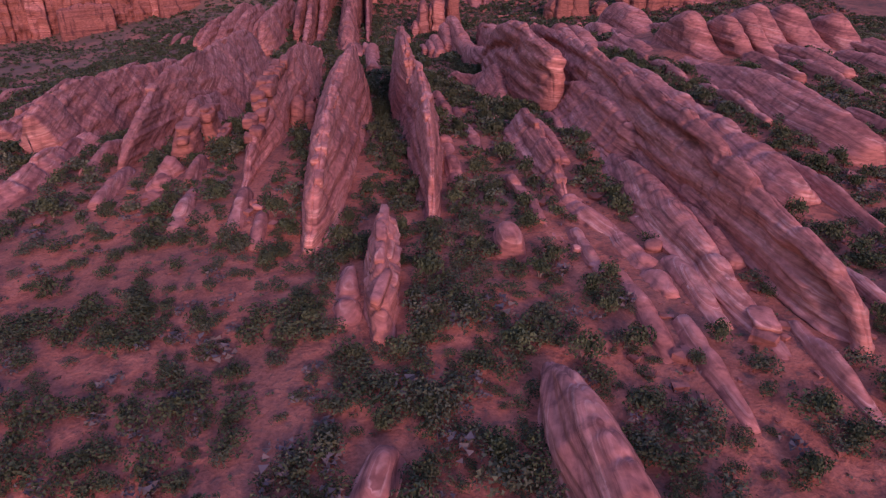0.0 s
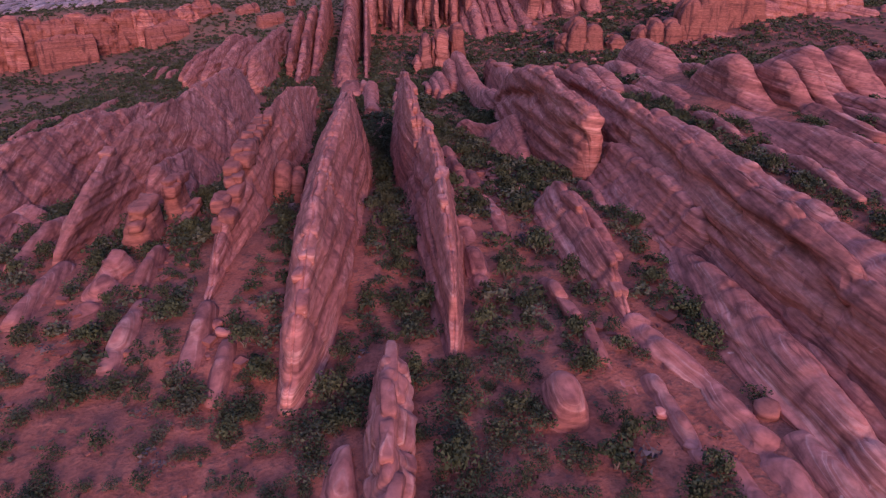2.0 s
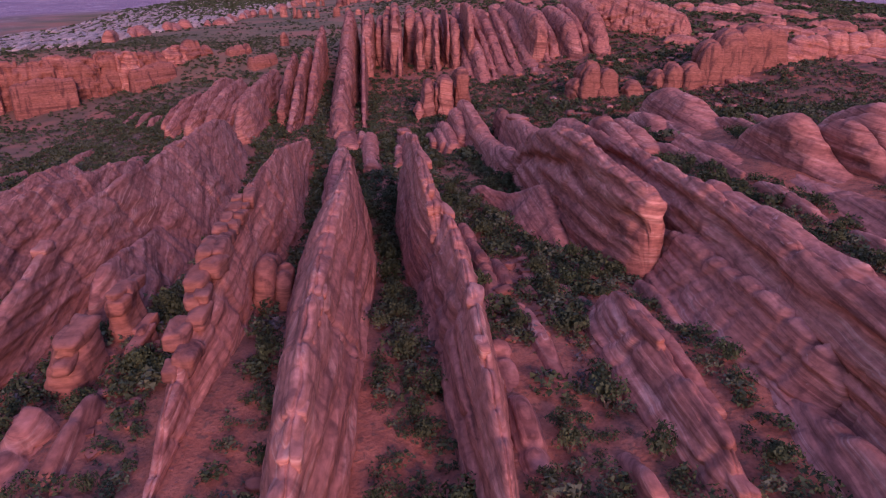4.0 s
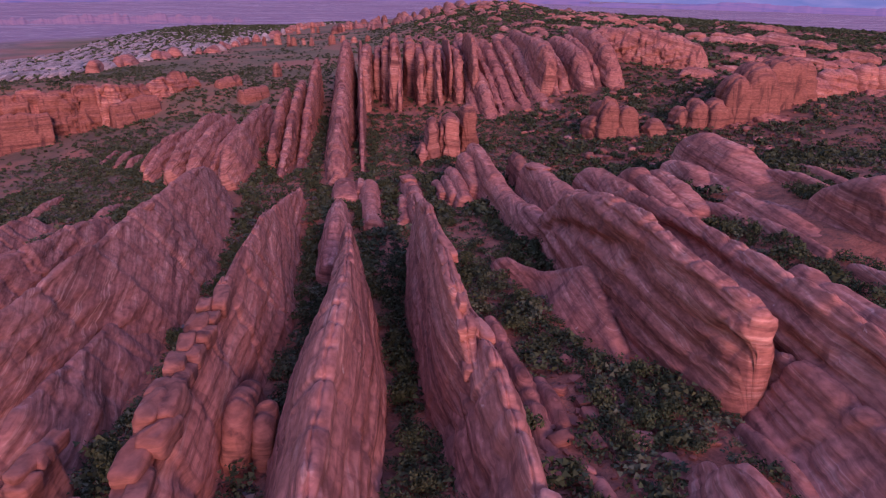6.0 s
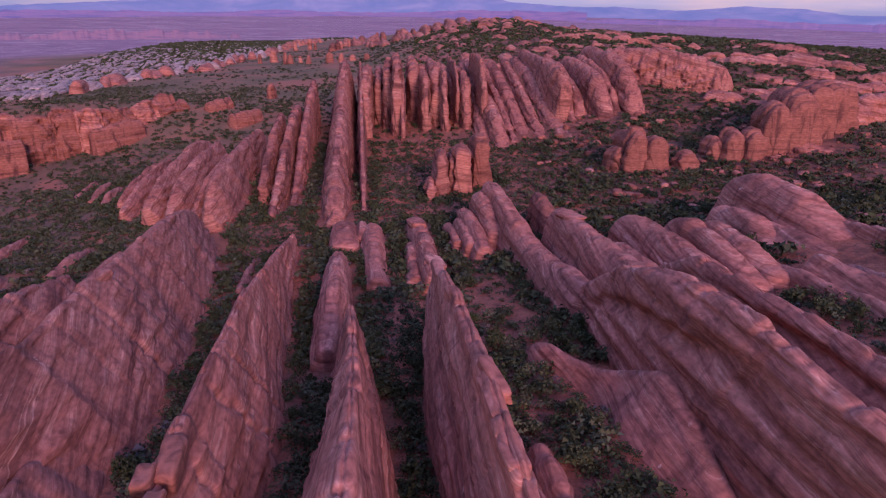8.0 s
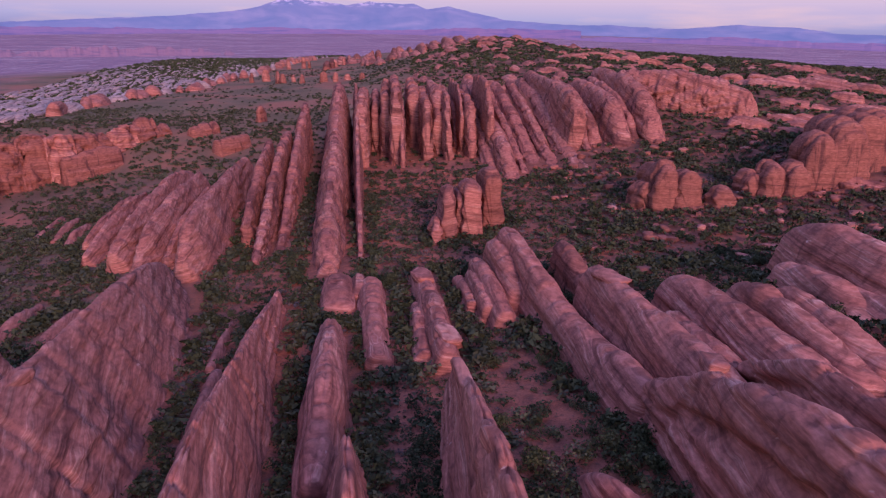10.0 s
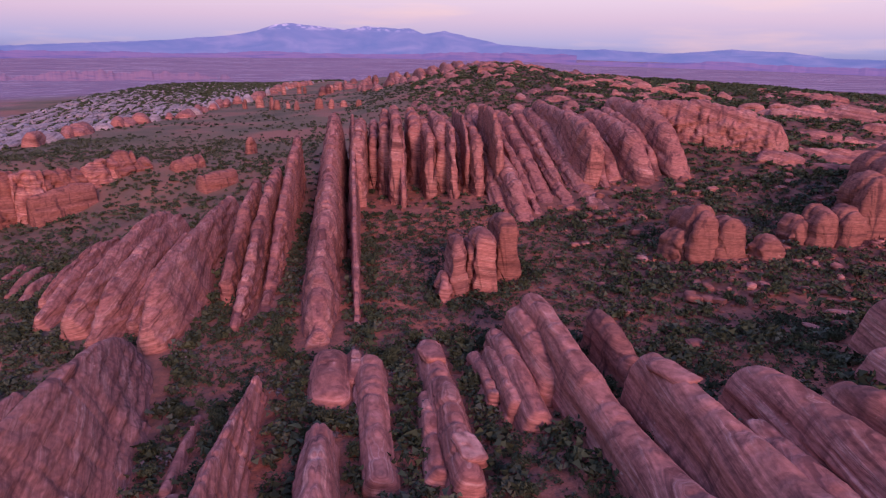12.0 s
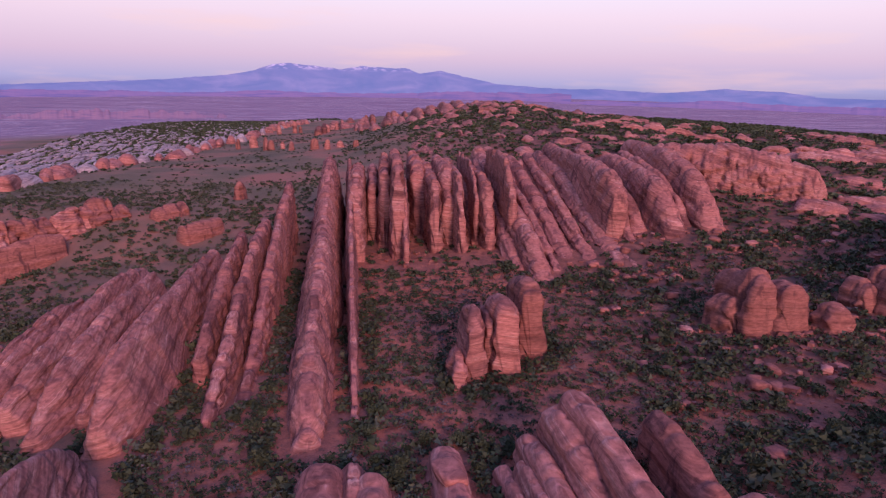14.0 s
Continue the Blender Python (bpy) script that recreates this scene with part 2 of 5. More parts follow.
# ---------------------------------------------------------------- noise and terrain
def lattice(i, j, k, seed):
    h = (i.astype(np.int64) * 374761393 + j.astype(np.int64) * 668265263 + k.astype(np.int64) * 2147483647 + seed * 144665) & 0xFFFFFFFF
    h = ((h ^ (h >> 13)) * 1274126177) & 0xFFFFFFFF
    h = ((h ^ (h >> 16)) * 2246822519) & 0xFFFFFFFF
    return ((h ^ (h >> 15)) & 0xFFFFFF) / float(0xFFFFFF) * 2 - 1


def vnoise(x, y, z, seed=0):
    x, y, z = np.broadcast_arrays(np.asarray(x, float), np.asarray(y, float), np.asarray(z, float))
    i, j, k = np.floor(x), np.floor(y), np.floor(z)
    u, v, w = x - i, y - j, z - k
    u, v, w = [a * a * a * (a * (a * 6 - 15) + 10) for a in (u, v, w)]
    c = [[[lattice(i + a, j + b, k + d, seed) for d in (0, 1)] for b in (0, 1)] for a in (0, 1)]
    lerp = lambda p, q, f: p + (q - p) * f
    return lerp(lerp(lerp(c[0][0][0], c[0][0][1], w), lerp(c[0][1][0], c[0][1][1], w), v),
                lerp(lerp(c[1][0][0], c[1][0][1], w), lerp(c[1][1][0], c[1][1][1], w), v), u)


def fbm(x, y, z, octaves=4, seed=0):
    total, amp, f = 0.0, 0.5, 1.0
    for o in range(octaves):
        total = total + amp * vnoise(np.asarray(x) * f, np.asarray(y) * f, np.asarray(z) * f, seed + o * 17)
        amp, f = amp * 0.5, f * 2.03
    return total


COLS = np.array([-5000, -1200, -400, -150, -70, -20, 20, 60, 120, 400, 1200, 5000], float)
LEVELS = [
    (-300, [-60, -40, 6, 6, 8, 9, 11, 13, 14, 14, -30, -60]),
    (-60, [-60, -40, 6, 6, 8, 9, 11, 13, 14, 14, -30, -60]),
    (30, [-60, -45, 4, 5, 8, 9.5, 11, 13, 15, 16, -30, -60]),
    (60, [-60, -45, 2, 4, 9, 11, 12, 14.5, 16, 16, -30, -60]),
    (100, [-60, -45, -2, 1, 8, 11.5, 12, 16, 18, 16, -30, -60]),
    (150, [-60, -45, -8, -6, 1, 4.6, 9, 17, 18, 16, -30, -60]),
    (200, [-60, -45, -12, -9, -4, 0.8, 6, 14, 16, 16, -30, -60]),
    (250, [-60, -45, -19, -12.5, -6, -0.5, 1, 5, 10, 14, -30, -60]),
    (310, [-60, -45, -21, -12.5, -3, -1, 2, 8, 14, 16, -30, -60]),
    (345, [-60, -45, -19, -8, 0, 3, 6, 13, 18, 18, -30, -60]),
    (400, [-60, -45, -14, 8, 4, 8, 22, 28, 26, 20, -30, -60]),
    (480, [-60, -45, -14, 6, 7, 18, 28, 33, 32, 22, -30, -60]),
    (700, [-60, -50, -18, 0, 8, 22, 34, 40, 32, 20, -30, -60]),
    (1000, [-62, -50, -16, 0, 10, 20, 30, 34, 25, 10, -40, -60]),
    (1500, [-60, -50, -26, -10, 0, 8, 16, 16, 0, -30, -56, -60]),
    (2500, [-52] * 12),
    (3600, [-16] * 12),
    (5000, [34] * 12),
]
LY = np.array([r[0] for r in LEVELS], float)
LZ = np.array([r[1] for r in LEVELS], float)


def smooth_at(v, knots):
    i = np.clip(np.searchsorted(knots, v) - 1, 0, len(knots) - 2)
    f = np.clip((v - knots[i]) / (knots[i + 1] - knots[i]), 0, 1)
    return i, f * f * (3 - 2 * f) * 0.6 + f * 0.4


def terrain(x, y):
    x, y = np.broadcast_arrays(np.asarray(x, float), np.asarray(y, float))
    i, u = smooth_at(x, COLS)
    j, v = smooth_at(y, LY)
    z = (LZ[j, i] * (1 - u) + LZ[j, i + 1] * u) * (1 - v) + (LZ[j + 1, i] * (1 - u) + LZ[j + 1, i + 1] * u) * v
    return z + 1.6 * fbm(x / 28, y / 28, 0.3, 3, 5) + 0.55 * fbm(x / 6, y / 6, 0.7, 3, 9)


def mesh_object(name, verts, faces, mat, parent=None, smooth=True):
    me = bpy.data.meshes.new(name)
    if isinstance(faces, np.ndarray):
        k = faces.shape[1]
        me.vertices.add(len(verts))
        me.vertices.foreach_set("co", np.asarray(verts, np.float32).ravel())
        me.loops.add(faces.size)
        me.loops.foreach_set("vertex_index", faces.astype(np.int32).ravel())
        me.polygons.add(len(faces))
        me.polygons.foreach_set("loop_start", np.arange(0, faces.size, k, dtype=np.int32))
        me.update(calc_edges=True)
    else:
        me.from_pydata([tuple(v) for v in verts], [], faces)
    me.polygons.foreach_set("use_smooth", [smooth] * len(me.polygons))
    me.materials.append(mat)
    me.validate()
    ob = new(name, me)
    if parent:
        ob.parent = parent
    return ob


def grid_faces(nu, nv):
    a = np.arange(nu * nv).reshape(nu, nv)
    return np.stack([a[:-1, :-1], a[1:, :-1], a[1:, 1:], a[:-1, 1:]], -1).reshape(-1, 4)


def spaced(knots):
    out = []
    for (a, step), (b, _) in zip(knots[:-1], knots[1:]):
        out.append(np.arange(a, b, step))
    return np.concatenate(out + [[knots[-1][0]]])


gx = spaced([(-5000, 400), (-1000, 60), (-400, 14), (-140, 2.6), (-70, 1.5), (75, 2.6), (150, 14), (400, 60), (1000, 400), (5000, 1)])
gy = spaced([(-300, 40), (-20, 6), (22, 1.5), (300, 2.6), (430, 5), (620, 14), (1000, 60), (2000, 300), (5000, 1)])
GX, GY = np.meshgrid(gx, gy, indexing="ij")
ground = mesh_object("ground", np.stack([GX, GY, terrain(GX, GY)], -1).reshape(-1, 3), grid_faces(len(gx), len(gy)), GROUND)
tagged(ground, "red sandy desert floor with darker crusted soil patches", "ground", kind="structure")

# ---------------------------------------------------------------- rock fins
FOOT = []   # plan footprints (x, y, half width) that keep plants off the rock


def curve_through(pts, step):
    p = np.array(pts, float)
    d = np.concatenate([[0], np.cumsum(np.linalg.norm(np.diff(p[:, :2], axis=0), axis=1))])
    n = max(8, int(d[-1] / step))
    s = np.linspace(0, d[-1], n)
    out = np.stack([np.interp(s, d, p[:, c]) for c in range(p.shape[1])], -1)
    k = max(1, int(2.0 / step))
    ker = np.ones(2 * k + 1) / (2 * k + 1)
    pad = np.pad(out, ((k, k), (0, 0)), mode="edge")
    return np.stack([np.convolve(pad[:, c], ker, "valid") for c in range(p.shape[1])], -1), s


def rock_wall(name, pts, top, base, seed, mat=None, step=0.8, rows=30, ledge=0.30, rough=1.0, joint=1.0, lean=0.0, parent=None, flute=0.18, blunt=1.2, rise=-0.05, taper=(1.0, 1.0), box=0, bead=0.0, pad=0.0, undercut=None):
    """A wall of rock. pts is its crest: x, y, z and, if given, half width at the crest, spread to the left and to the right at the foot.
    taper bends the left and right flanks: under 1 they bulge and end steep, over 1 they flare at the foot."""
    if len(pts[0]) == 3:
        pts = [(*p, top, base - lean, base + lean) for p in pts]
    if box > 2.8:
        taper = (0.62, 0.62)
    c, s = curve_through(pts, step)
    n = len(c)
    length = s[-1]
    tang = np.gradient(c[:, :2], axis=0)
    tang /= np.linalg.norm(tang, axis=1)[:, None] + 1e-9
    nor = np.stack([tang[:, 1], -tang[:, 0]], -1)
    topw, spread = c[:, 3], {-1: np.maximum(c[:, 4], c[:, 3] * 1.05), 1: np.maximum(c[:, 5], c[:, 3] * 1.05)}
    rs = random.Random(seed)
    crest = c[:, 2].copy()
    crest += 0.7 * rough * fbm(s / 11, seed * 3.1, 0, 3, seed) + 0.22 * rough * fbm(s / 2.6, seed * 1.7, 0, 2, seed + 3)
    pos = rs.uniform(2, 7)
    cuts = []
    while pos < length - 1:
        w = rs.uniform(0.25, 0.7)
        cuts.append(pos)
        crest -= joint * rs.uniform(0.1, 0.75) * np.exp(-((s - pos) / w) ** 2)
        pos += rs.uniform(2.5, 9.5)
    seg = np.searchsorted(np.array(cuts), s) if cuts else np.zeros(n, int)
    rseg = np.random.RandomState(seed + 500)
    crest += joint * 0.32 * rseg.uniform(-1, 1, len(cuts) + 1)[seg]
    nose = max(top * blunt, min(1.2, blunt))
    edge = np.clip(np.minimum(s, length - s) / nose, 0, 1)
    cap = np.sqrt(np.clip(1 - (1 - edge) ** 2.4, 0, 1))
    half_rows = rows // 2
    q = np.concatenate([np.linspace(1, 0, half_rows + 1), -np.linspace(0, 1, half_rows + 1)[1:]])
    a = np.clip(np.abs(q) / 0.26, 0, 1)
    f = np.clip((np.abs(q) - 0.26) / 0.74, 0, 1)
    wide = 1 + 0.22 * fbm(s / 14, 4.0, seed, 3, seed + 40)
    off, z = np.zeros((n, len(q))), np.zeros((n, len(q)))
    for sd, cols, bend in ((1, q > 0, taper[1]), (-1, q <= 0, taper[0])):
        foot = terrain(c[:, 0] + sd * nor[:, 0] * spread[sd], c[:, 1] + sd * nor[:, 1] * spread[sd]) - 1.2
        height = np.maximum(crest - foot, 0.6) * (0.10 + 0.90 * cap ** 0.75)
        ref = max(float(np.percentile(height, 70)), 1.0)
        out = topw + (spread[sd] - topw) * np.clip(height / ref, 0.15, 1.15) ** 0.8
        round_ = topw * np.minimum(1.0, height / 3)
        drop = np.minimum(0.85 * round_, 0.4 * height)
        A, Fl = a[cols][None, :] * 1.25, f[cols][None, :]
        k_off = topw[:, None] * np.sin(A) / math.sin(1.25) + (out - topw)[:, None] * Fl ** bend
        off[:, cols] = sd * k_off * wide[:, None] * (0.10 + 0.90 * cap[:, None])
        zt = (foot + height)[:, None] - drop[:, None] * (1 - np.cos(A)) / (1 - math.cos(1.25))
        z[:, cols] = zt * (1 - Fl) + foot[:, None] * Fl
    x = c[:, None, 0] + nor[:, None, 0] * off
    y = c[:, None, 1] + nor[:, None, 1] * off
    side = np.clip(q * 3.2, -1, 1)[None, :]
    sgn = np.sign(q)[None, :]
    swell = fbm(x / 16, y / 16, z / 16, 2, seed + 7)
    bed = (z - rise * s[:, None]) * 0.42 + 0.7 * swell
    saw = bed - np.floor(bed)
    strata = np.where(saw < 0.78, saw / 0.78, (1 - saw) / 0.22) - 0.5
    bed2 = bed * 2.9 + 0.3
    saw2 = bed2 - np.floor(bed2)
    soft = 0.35 + 0.9 * np.clip(0.5 + 1.4 * vnoise(x / 12, y / 12, z / 5, seed + 71), 0, 1)
    out = ledge * soft * (0.9 * strata + 0.40 * (np.abs(saw2 - 0.5) * 2 - 0.5))
    zl = z - (rise if rise > 0 else 0.04) * s[:, None]
    out = out + rough * (0.55 * fbm(s[:, None] / 26 + 0 * z, zl / 3.2, seed + 2.6 * sgn, 3, seed + 61) + 0.14 * fbm(s[:, None] / 16 + 0 * z, zl / 0.8, seed + 2.6 * sgn, 3, seed + 63))
    out = out + rough * (0.26 * fbm(x / 11, y / 11, z / 6, 2, seed + 11) + 0.06 * fbm(x / 1.7, y / 1.7, z / 1.3, 3, seed + 13))
    ridge = 1 - 2 * np.abs(vnoise(x / 4.2, y / 4.2, z / 9.0, seed + 51)) if bead else 1 - 2 * np.abs(vnoise(s[:, None] / 17 + 0 * z, zl / 1.9, seed + 2 * sgn, seed + 51))
    out = out + flute * 0.5 * ridge
    ridge2 = 1 - 2 * np.abs(vnoise(x / 1.7, y / 1.7, z / 3.2, seed + 53)) if bead else 1 - 2 * np.abs(vnoise(s[:, None] / 7 + 0 * z, zl / 0.7, seed + 2 * sgn, seed + 53))
    out = out + flute * 0.3 * ridge2
    if bead:
        knots = np.abs(vnoise(s[:, None] / 7 + 0 * z, zl / 2.1, seed + sgn, seed + 81)) + 0.5 * np.abs(vnoise(s[:, None] / 3 + 0 * z, zl / 0.9, seed + sgn, seed + 83))
        out = out + bead * (0.9 * knots - 0.45)
        clefts = np.abs(vnoise(s[:, None] / 2.6 + 0.3 * fbm(x / 3, y / 3, z / 5, 2, seed + 85), seed + 3.1 * sgn, z / 14, seed + 87))
        out = out - bead * 0.9 * np.exp(-(clefts / 0.10) ** 2)
    if undercut:
        down, thick, deep = undercut
        below = crest[:, None] - z - down * (1 + 0.35 * fbm(s / 12, 1.0, seed, 2, seed + 91))[:, None]
        gaps = np.clip(0.6 + 1.2 * fbm(s / 7, 2.0, seed, 2, seed + 93), 0, 1)[:, None]
        out = out - deep * gaps * np.exp(-(below / thick) ** 2) * (sgn < 0)
    crack = np.abs(vnoise(s[:, None] / 9.5 + 0.25 * fbm(x / 4, y / 4, z / 4, 2, seed) + 0.05 * z, seed * 2.3 + sgn, 0 * z, seed + 21))
    out = out - joint * (0.22 + 0.5 * flute) * np.exp(-(crack / 0.035) ** 2)
    out = out * (0.25 + 0.75 * cap[:, None]) * np.clip(np.abs(off) / 1.2, 0.15, 1.0)
    x = x + nor[:, None, 0] * out * side + tang[:, None, 0] * 0.3 * out * (1 - cap[:, None])
    y = y + nor[:, None, 1] * out * side
    z = z + (1 - a[None, :]) * rough * 0.42 * fbm(x / 1.9, y / 1.9, 2.0, 3, seed + 31) * cap[:, None]
    if pad:
        # slabs on the crest, parted by a wandering seam and cross joints
        seam = 0.10 * fbm(s / 5, 7.0, seed, 2, seed + 95)[:, None]
        lift = rseg.uniform(-1, 1, (2, len(cuts) + 1))
        on = np.clip(1.25 - a, 0, 1)[None, :] * cap[:, None]
        z = z + pad * on * (0.55 * np.where(q[None, :] > seam, lift[0][seg][:, None], lift[1][seg][:, None]) - 0.8 * np.exp(-((q[None, :] - seam) / 0.03) ** 2))
        for k_cut in cuts:
            z = z - pad * 0.6 * on * np.exp(-((s[:, None] - k_cut - 2.2 * q[None, :]) / 0.32) ** 2)
    v = np.stack([x, y, z], -1).reshape(-1, 3)
    ob = mesh_object(name, v, np.ascontiguousarray(grid_faces(n, len(q))[:, ::-1]), mat or ROCK, parent)
    for k in range(0, n, 2):
        mid = 0.5 * (spread[1][k] - spread[-1][k])
        FOOT.append((c[k, 0] + nor[k, 0] * mid, c[k, 1] + nor[k, 1] * mid, 0.46 * (spread[1][k] + spread[-1][k]) * wide[k] * (0.3 + 0.7 * cap[k])))
    return ob


def block_mesh(name, size, seed, mat, parent=None, nu=12, nv=9, power=0.55):
    """A weathered block with rounded corners, its longest side along y."""
    u = np.linspace(-math.pi, math.pi, nu, endpoint=False)
    v = np.linspace(-math.pi / 2, math.pi / 2, nv)
    U, V = np.meshgrid(u, v, indexing="ij")
    sg = lambda a, p: np.sign(a) * np.abs(a) ** p
    x, y, z = sg(np.cos(V), power) * sg(np.cos(U), power), sg(np.cos(V), power) * sg(np.sin(U), power), sg(np.sin(V), power)
    k = 1 + 0.30 * fbm(x * 1.1 + seed, y * 1.1, z * 1.1, 3, seed)
    p = np.stack([x * k * size[0], y * k * size[1], z * k * size[2]], -1).reshape(-1, 3)
    a = np.arange(nu * nv).reshape(nu, nv)
    b = np.roll(a, -1, axis=0)
    f = np.stack([a[:, :-1], b[:, :-1], b[:, 1:], a[:, 1:]], -1).reshape(-1, 4)
    return mesh_object(name, p, np.ascontiguousarray(f), mat, parent)


kw_pads = {1: 18, 2: 14, 22: 6}   # crest pads of the near fins, by seed


def fin(pts, top, base, seed, label, mat=None, group="parallel rock fins", **kw):
    if label == DOMED:
        kw = {"joint": 0.3, "rough": 0.8, "ledge": 0.4, "flute": 0.45, "taper": (0.72, 0.72), "pad": 0.2, "rows": 44, **kw}
    if label == LOW:
        kw = {"bead": 0.35, "flute": 0.3, "taper": (0.7, 0.7), **kw}
    blocks = kw.pop("blocks", 0)
    kind_name = kw.pop("called", "sandstone_fin")
    ob = rock_wall(kind_name, pts, top, base, seed, mat, **kw)
    rb = random.Random(seed * 7 + 1)
    p = np.array(pts, float)
    d = np.concatenate([[0], np.cumsum(np.linalg.norm(np.diff(p[:, :2], axis=0), axis=1))])
    for k in range(blocks):
        at = d[-1] * (0.08 + 0.84 * (k + rb.uniform(0.15, 0.85)) / blocks)
        x, y, z = [float(np.interp(at, d, p[:, c])) for c in range(3)]
        size = (top * rb.uniform(0.55, 0.95), rb.uniform(1.2, 3.4), rb.uniform(0.5, 0.9))
        b = block_mesh("crest_block", size, seed * 31 + k, mat or ROCK, ob, 18, 11, 0.38)
        b.matrix_local = pose(x + rb.uniform(-0.35, 0.35) * top, y, z - rb.uniform(0.5, 0.95) * size[2], rb.uniform(-6, 6), rb.uniform(-6, 6), 5 + rb.uniform(-14, 14))
    pads = kw_pads.get(seed, 0) if kind_name == "sandstone_fin" else 0
    at = d[-1] * 0.04
    k = 0
    while k < pads and at < d[-1] * 0.9:
        ln = rb.uniform(0.9, 1.9)
        for col_ in (-1, 1):
            if rb.random() < 0.22:
                continue
            x, y, z = [float(np.interp(at + ln + rb.uniform(-0.3, 0.3), d, p[:, c])) for c in range(3)]
            b = block_mesh("crest_block", (top * rb.uniform(0.36, 0.5), ln * rb.uniform(0.8, 0.98), 0.6), seed * 31 + k, mat or ROCK, ob, 14, 9, 0.36)
            b.matrix_local = pose(x + col_ * top * rb.uniform(0.26, 0.40), y, z - rb.uniform(0.78, 1.12), rb.uniform(-4, 4), col_ * rb.uniform(4, 14), 5 + rb.uniform(-6, 6))
            k += 1
        at += ln * 2 + 0.1
    return tagged(ob, label, "rock fin" if kind_name == "sandstone_fin" else kind_name.replace("_", " "), group)


BANDED = "tall red sandstone fin with pale swirling bands"
THIN = "narrow red sandstone fin with a blocky jointed crest"
BROAD = "broad sloping sandstone fin with tilted layers"
LOW = "low worn sandstone ridge rising from red sand"
DOMED = "rounded salmon sandstone fin with smooth top"
CLIFF = "steep fluted sandstone fin on the far hillside"

# fins in the foreground
fin([(-14.6, 65, 11.4, 0.37, 1.8, 1.2), (-14.2, 67, 13.8, 0.50, 2.6, 1.8), (-14.3, 72, 17.4, 0.62, 3.2, 2.8), (-14.8, 82, 19.9, 0.68, 4.0, 4.0), (-15.6, 90, 20.3, 0.68, 4.0, 5.0), (-16.2, 99, 20.4, 0.68, 4.4, 4.8), (-16.9, 112, 20.8, 0.74, 5.6, 4.3),
     (-17.2, 124, 20.9, 0.74, 5.6, 4.2), (-18.3, 142, 19.2, 0.56, 3.6, 3.6), (-20.0, 156, 16.8, 0.50, 2.4, 3.2), (-21, 164.4, 15.2, 0.37, 2.0, 2.6), (-21.6, 170, 9, 0.37, 1.6, 1.8)], 1.1, 4.4, 1, BANDED, rows=84, step=0.4, taper=(0.6, 0.95), joint=0.7, ledge=0.42, pad=0.32, flute=0.35)
fin([(-5.0, 113, 13.5, 0.50, 1.6, 1.8), (-5.3, 117, 19.0, 0.62, 2.4, 2.4), (-6.1, 121, 22.2, 0.68, 3.0, 2.8), (-6.8, 126, 23.0, 0.68, 3.1, 3.0), (-7.6, 138, 22.3, 0.62, 3.2, 3.2), (-8.7, 151, 21.3, 0.62, 3.6, 3.4), (-9.9, 168, 18.5, 0.56, 3.0, 3.2), (-10.6, 178, 14.5, 0.50, 2.2, 2.4), (-11.2, 184, 8.5, 0.37, 1.5, 1.5)], 1.0, 3.2, 2, BANDED, blocks=3, rows=80, step=0.4, joint=0.7, taper=(0.85, 0.9), ledge=0.42, pad=0.4, flute=0.35)
fin([(-1.3, 71.5, 12.3, 0.31, 1.2, 1.0), (-1.1, 74, 15.2, 0.37, 1.6, 1.1), (-1.3, 80, 17.8, 0.43, 2.0, 1.6), (-2.1, 93, 20.0, 0.50, 2.9, 2.1), (-2.7, 103, 20.3, 0.50, 3.6, 2.5), (-3.3, 111, 20.3, 0.50, 3.8, 2.8), (-4.7, 122, 20, 0.50, 3.6, 3.2), (-6.5, 138, 17, 0.43, 3.0, 3.0), (-7.2, 146, 11.5, 0.37, 2.0, 2.0)], 0.8, 2.8, 3, THIN, blocks=4, rows=80, step=0.35, joint=0.9, taper=(0.9, 0.8), ledge=0.4, pad=0.32, flute=0.35)
fin([(-4.9, 47.4, 11.6, 0.5, 1.5, 1.4), (-5.1, 49.5, 13.6, 0.7, 1.6, 1.5), (-5.4, 53, 14.8, 0.8, 1.8, 1.6), (-6.0, 60, 15.5, 0.8, 1.8, 1.7), (-6.4, 67, 15.1, 0.7, 1.6, 1.6), (-6.9, 74, 12, 0.5, 1.2, 1.2)], 0.8, 1.7, 4, THIN, blocks=4, rows=64, step=0.25, joint=1.4, taper=(0.6, 0.6), ledge=0.45, bead=0.4)
fin([(-8.6, 50, 10.8), (-8.9, 57, 12.6), (-9.2, 62, 12)], 0.9, 1.6, 5, LOW, rows=22, step=0.5)
fin([(7.2, 61.5, 13.4), (7.1, 64.5, 14.8), (7.2, 68, 14.0)], 1.4, 2.3, 6, "squat rounded sandstone knob on sandy ground", rows=30, step=0.35, joint=0.6)
fin([(12.0, 24, 15.0, 1.4, 3.6, 3.0), (11.2, 30, 15.4, 1.4, 3.8, 2.8), (10.2, 36, 15.0, 1.2, 3.6, 2.4), (9.4, 41, 14.2, 1.0, 2.6, 1.8), (8.8, 46, 11.4, 0.6, 1.6, 1.4)], 1.3, 3.2, 7, DOMED, rows=70, step=0.35, joint=0.25, taper=(0.7, 0.8))
fin([(-4.5, 28, 10.5), (-4.2, 33, 11.8), (-3.4, 37, 11.0)], 1.2, 2.2, 8, LOW, rows=24, step=0.5)
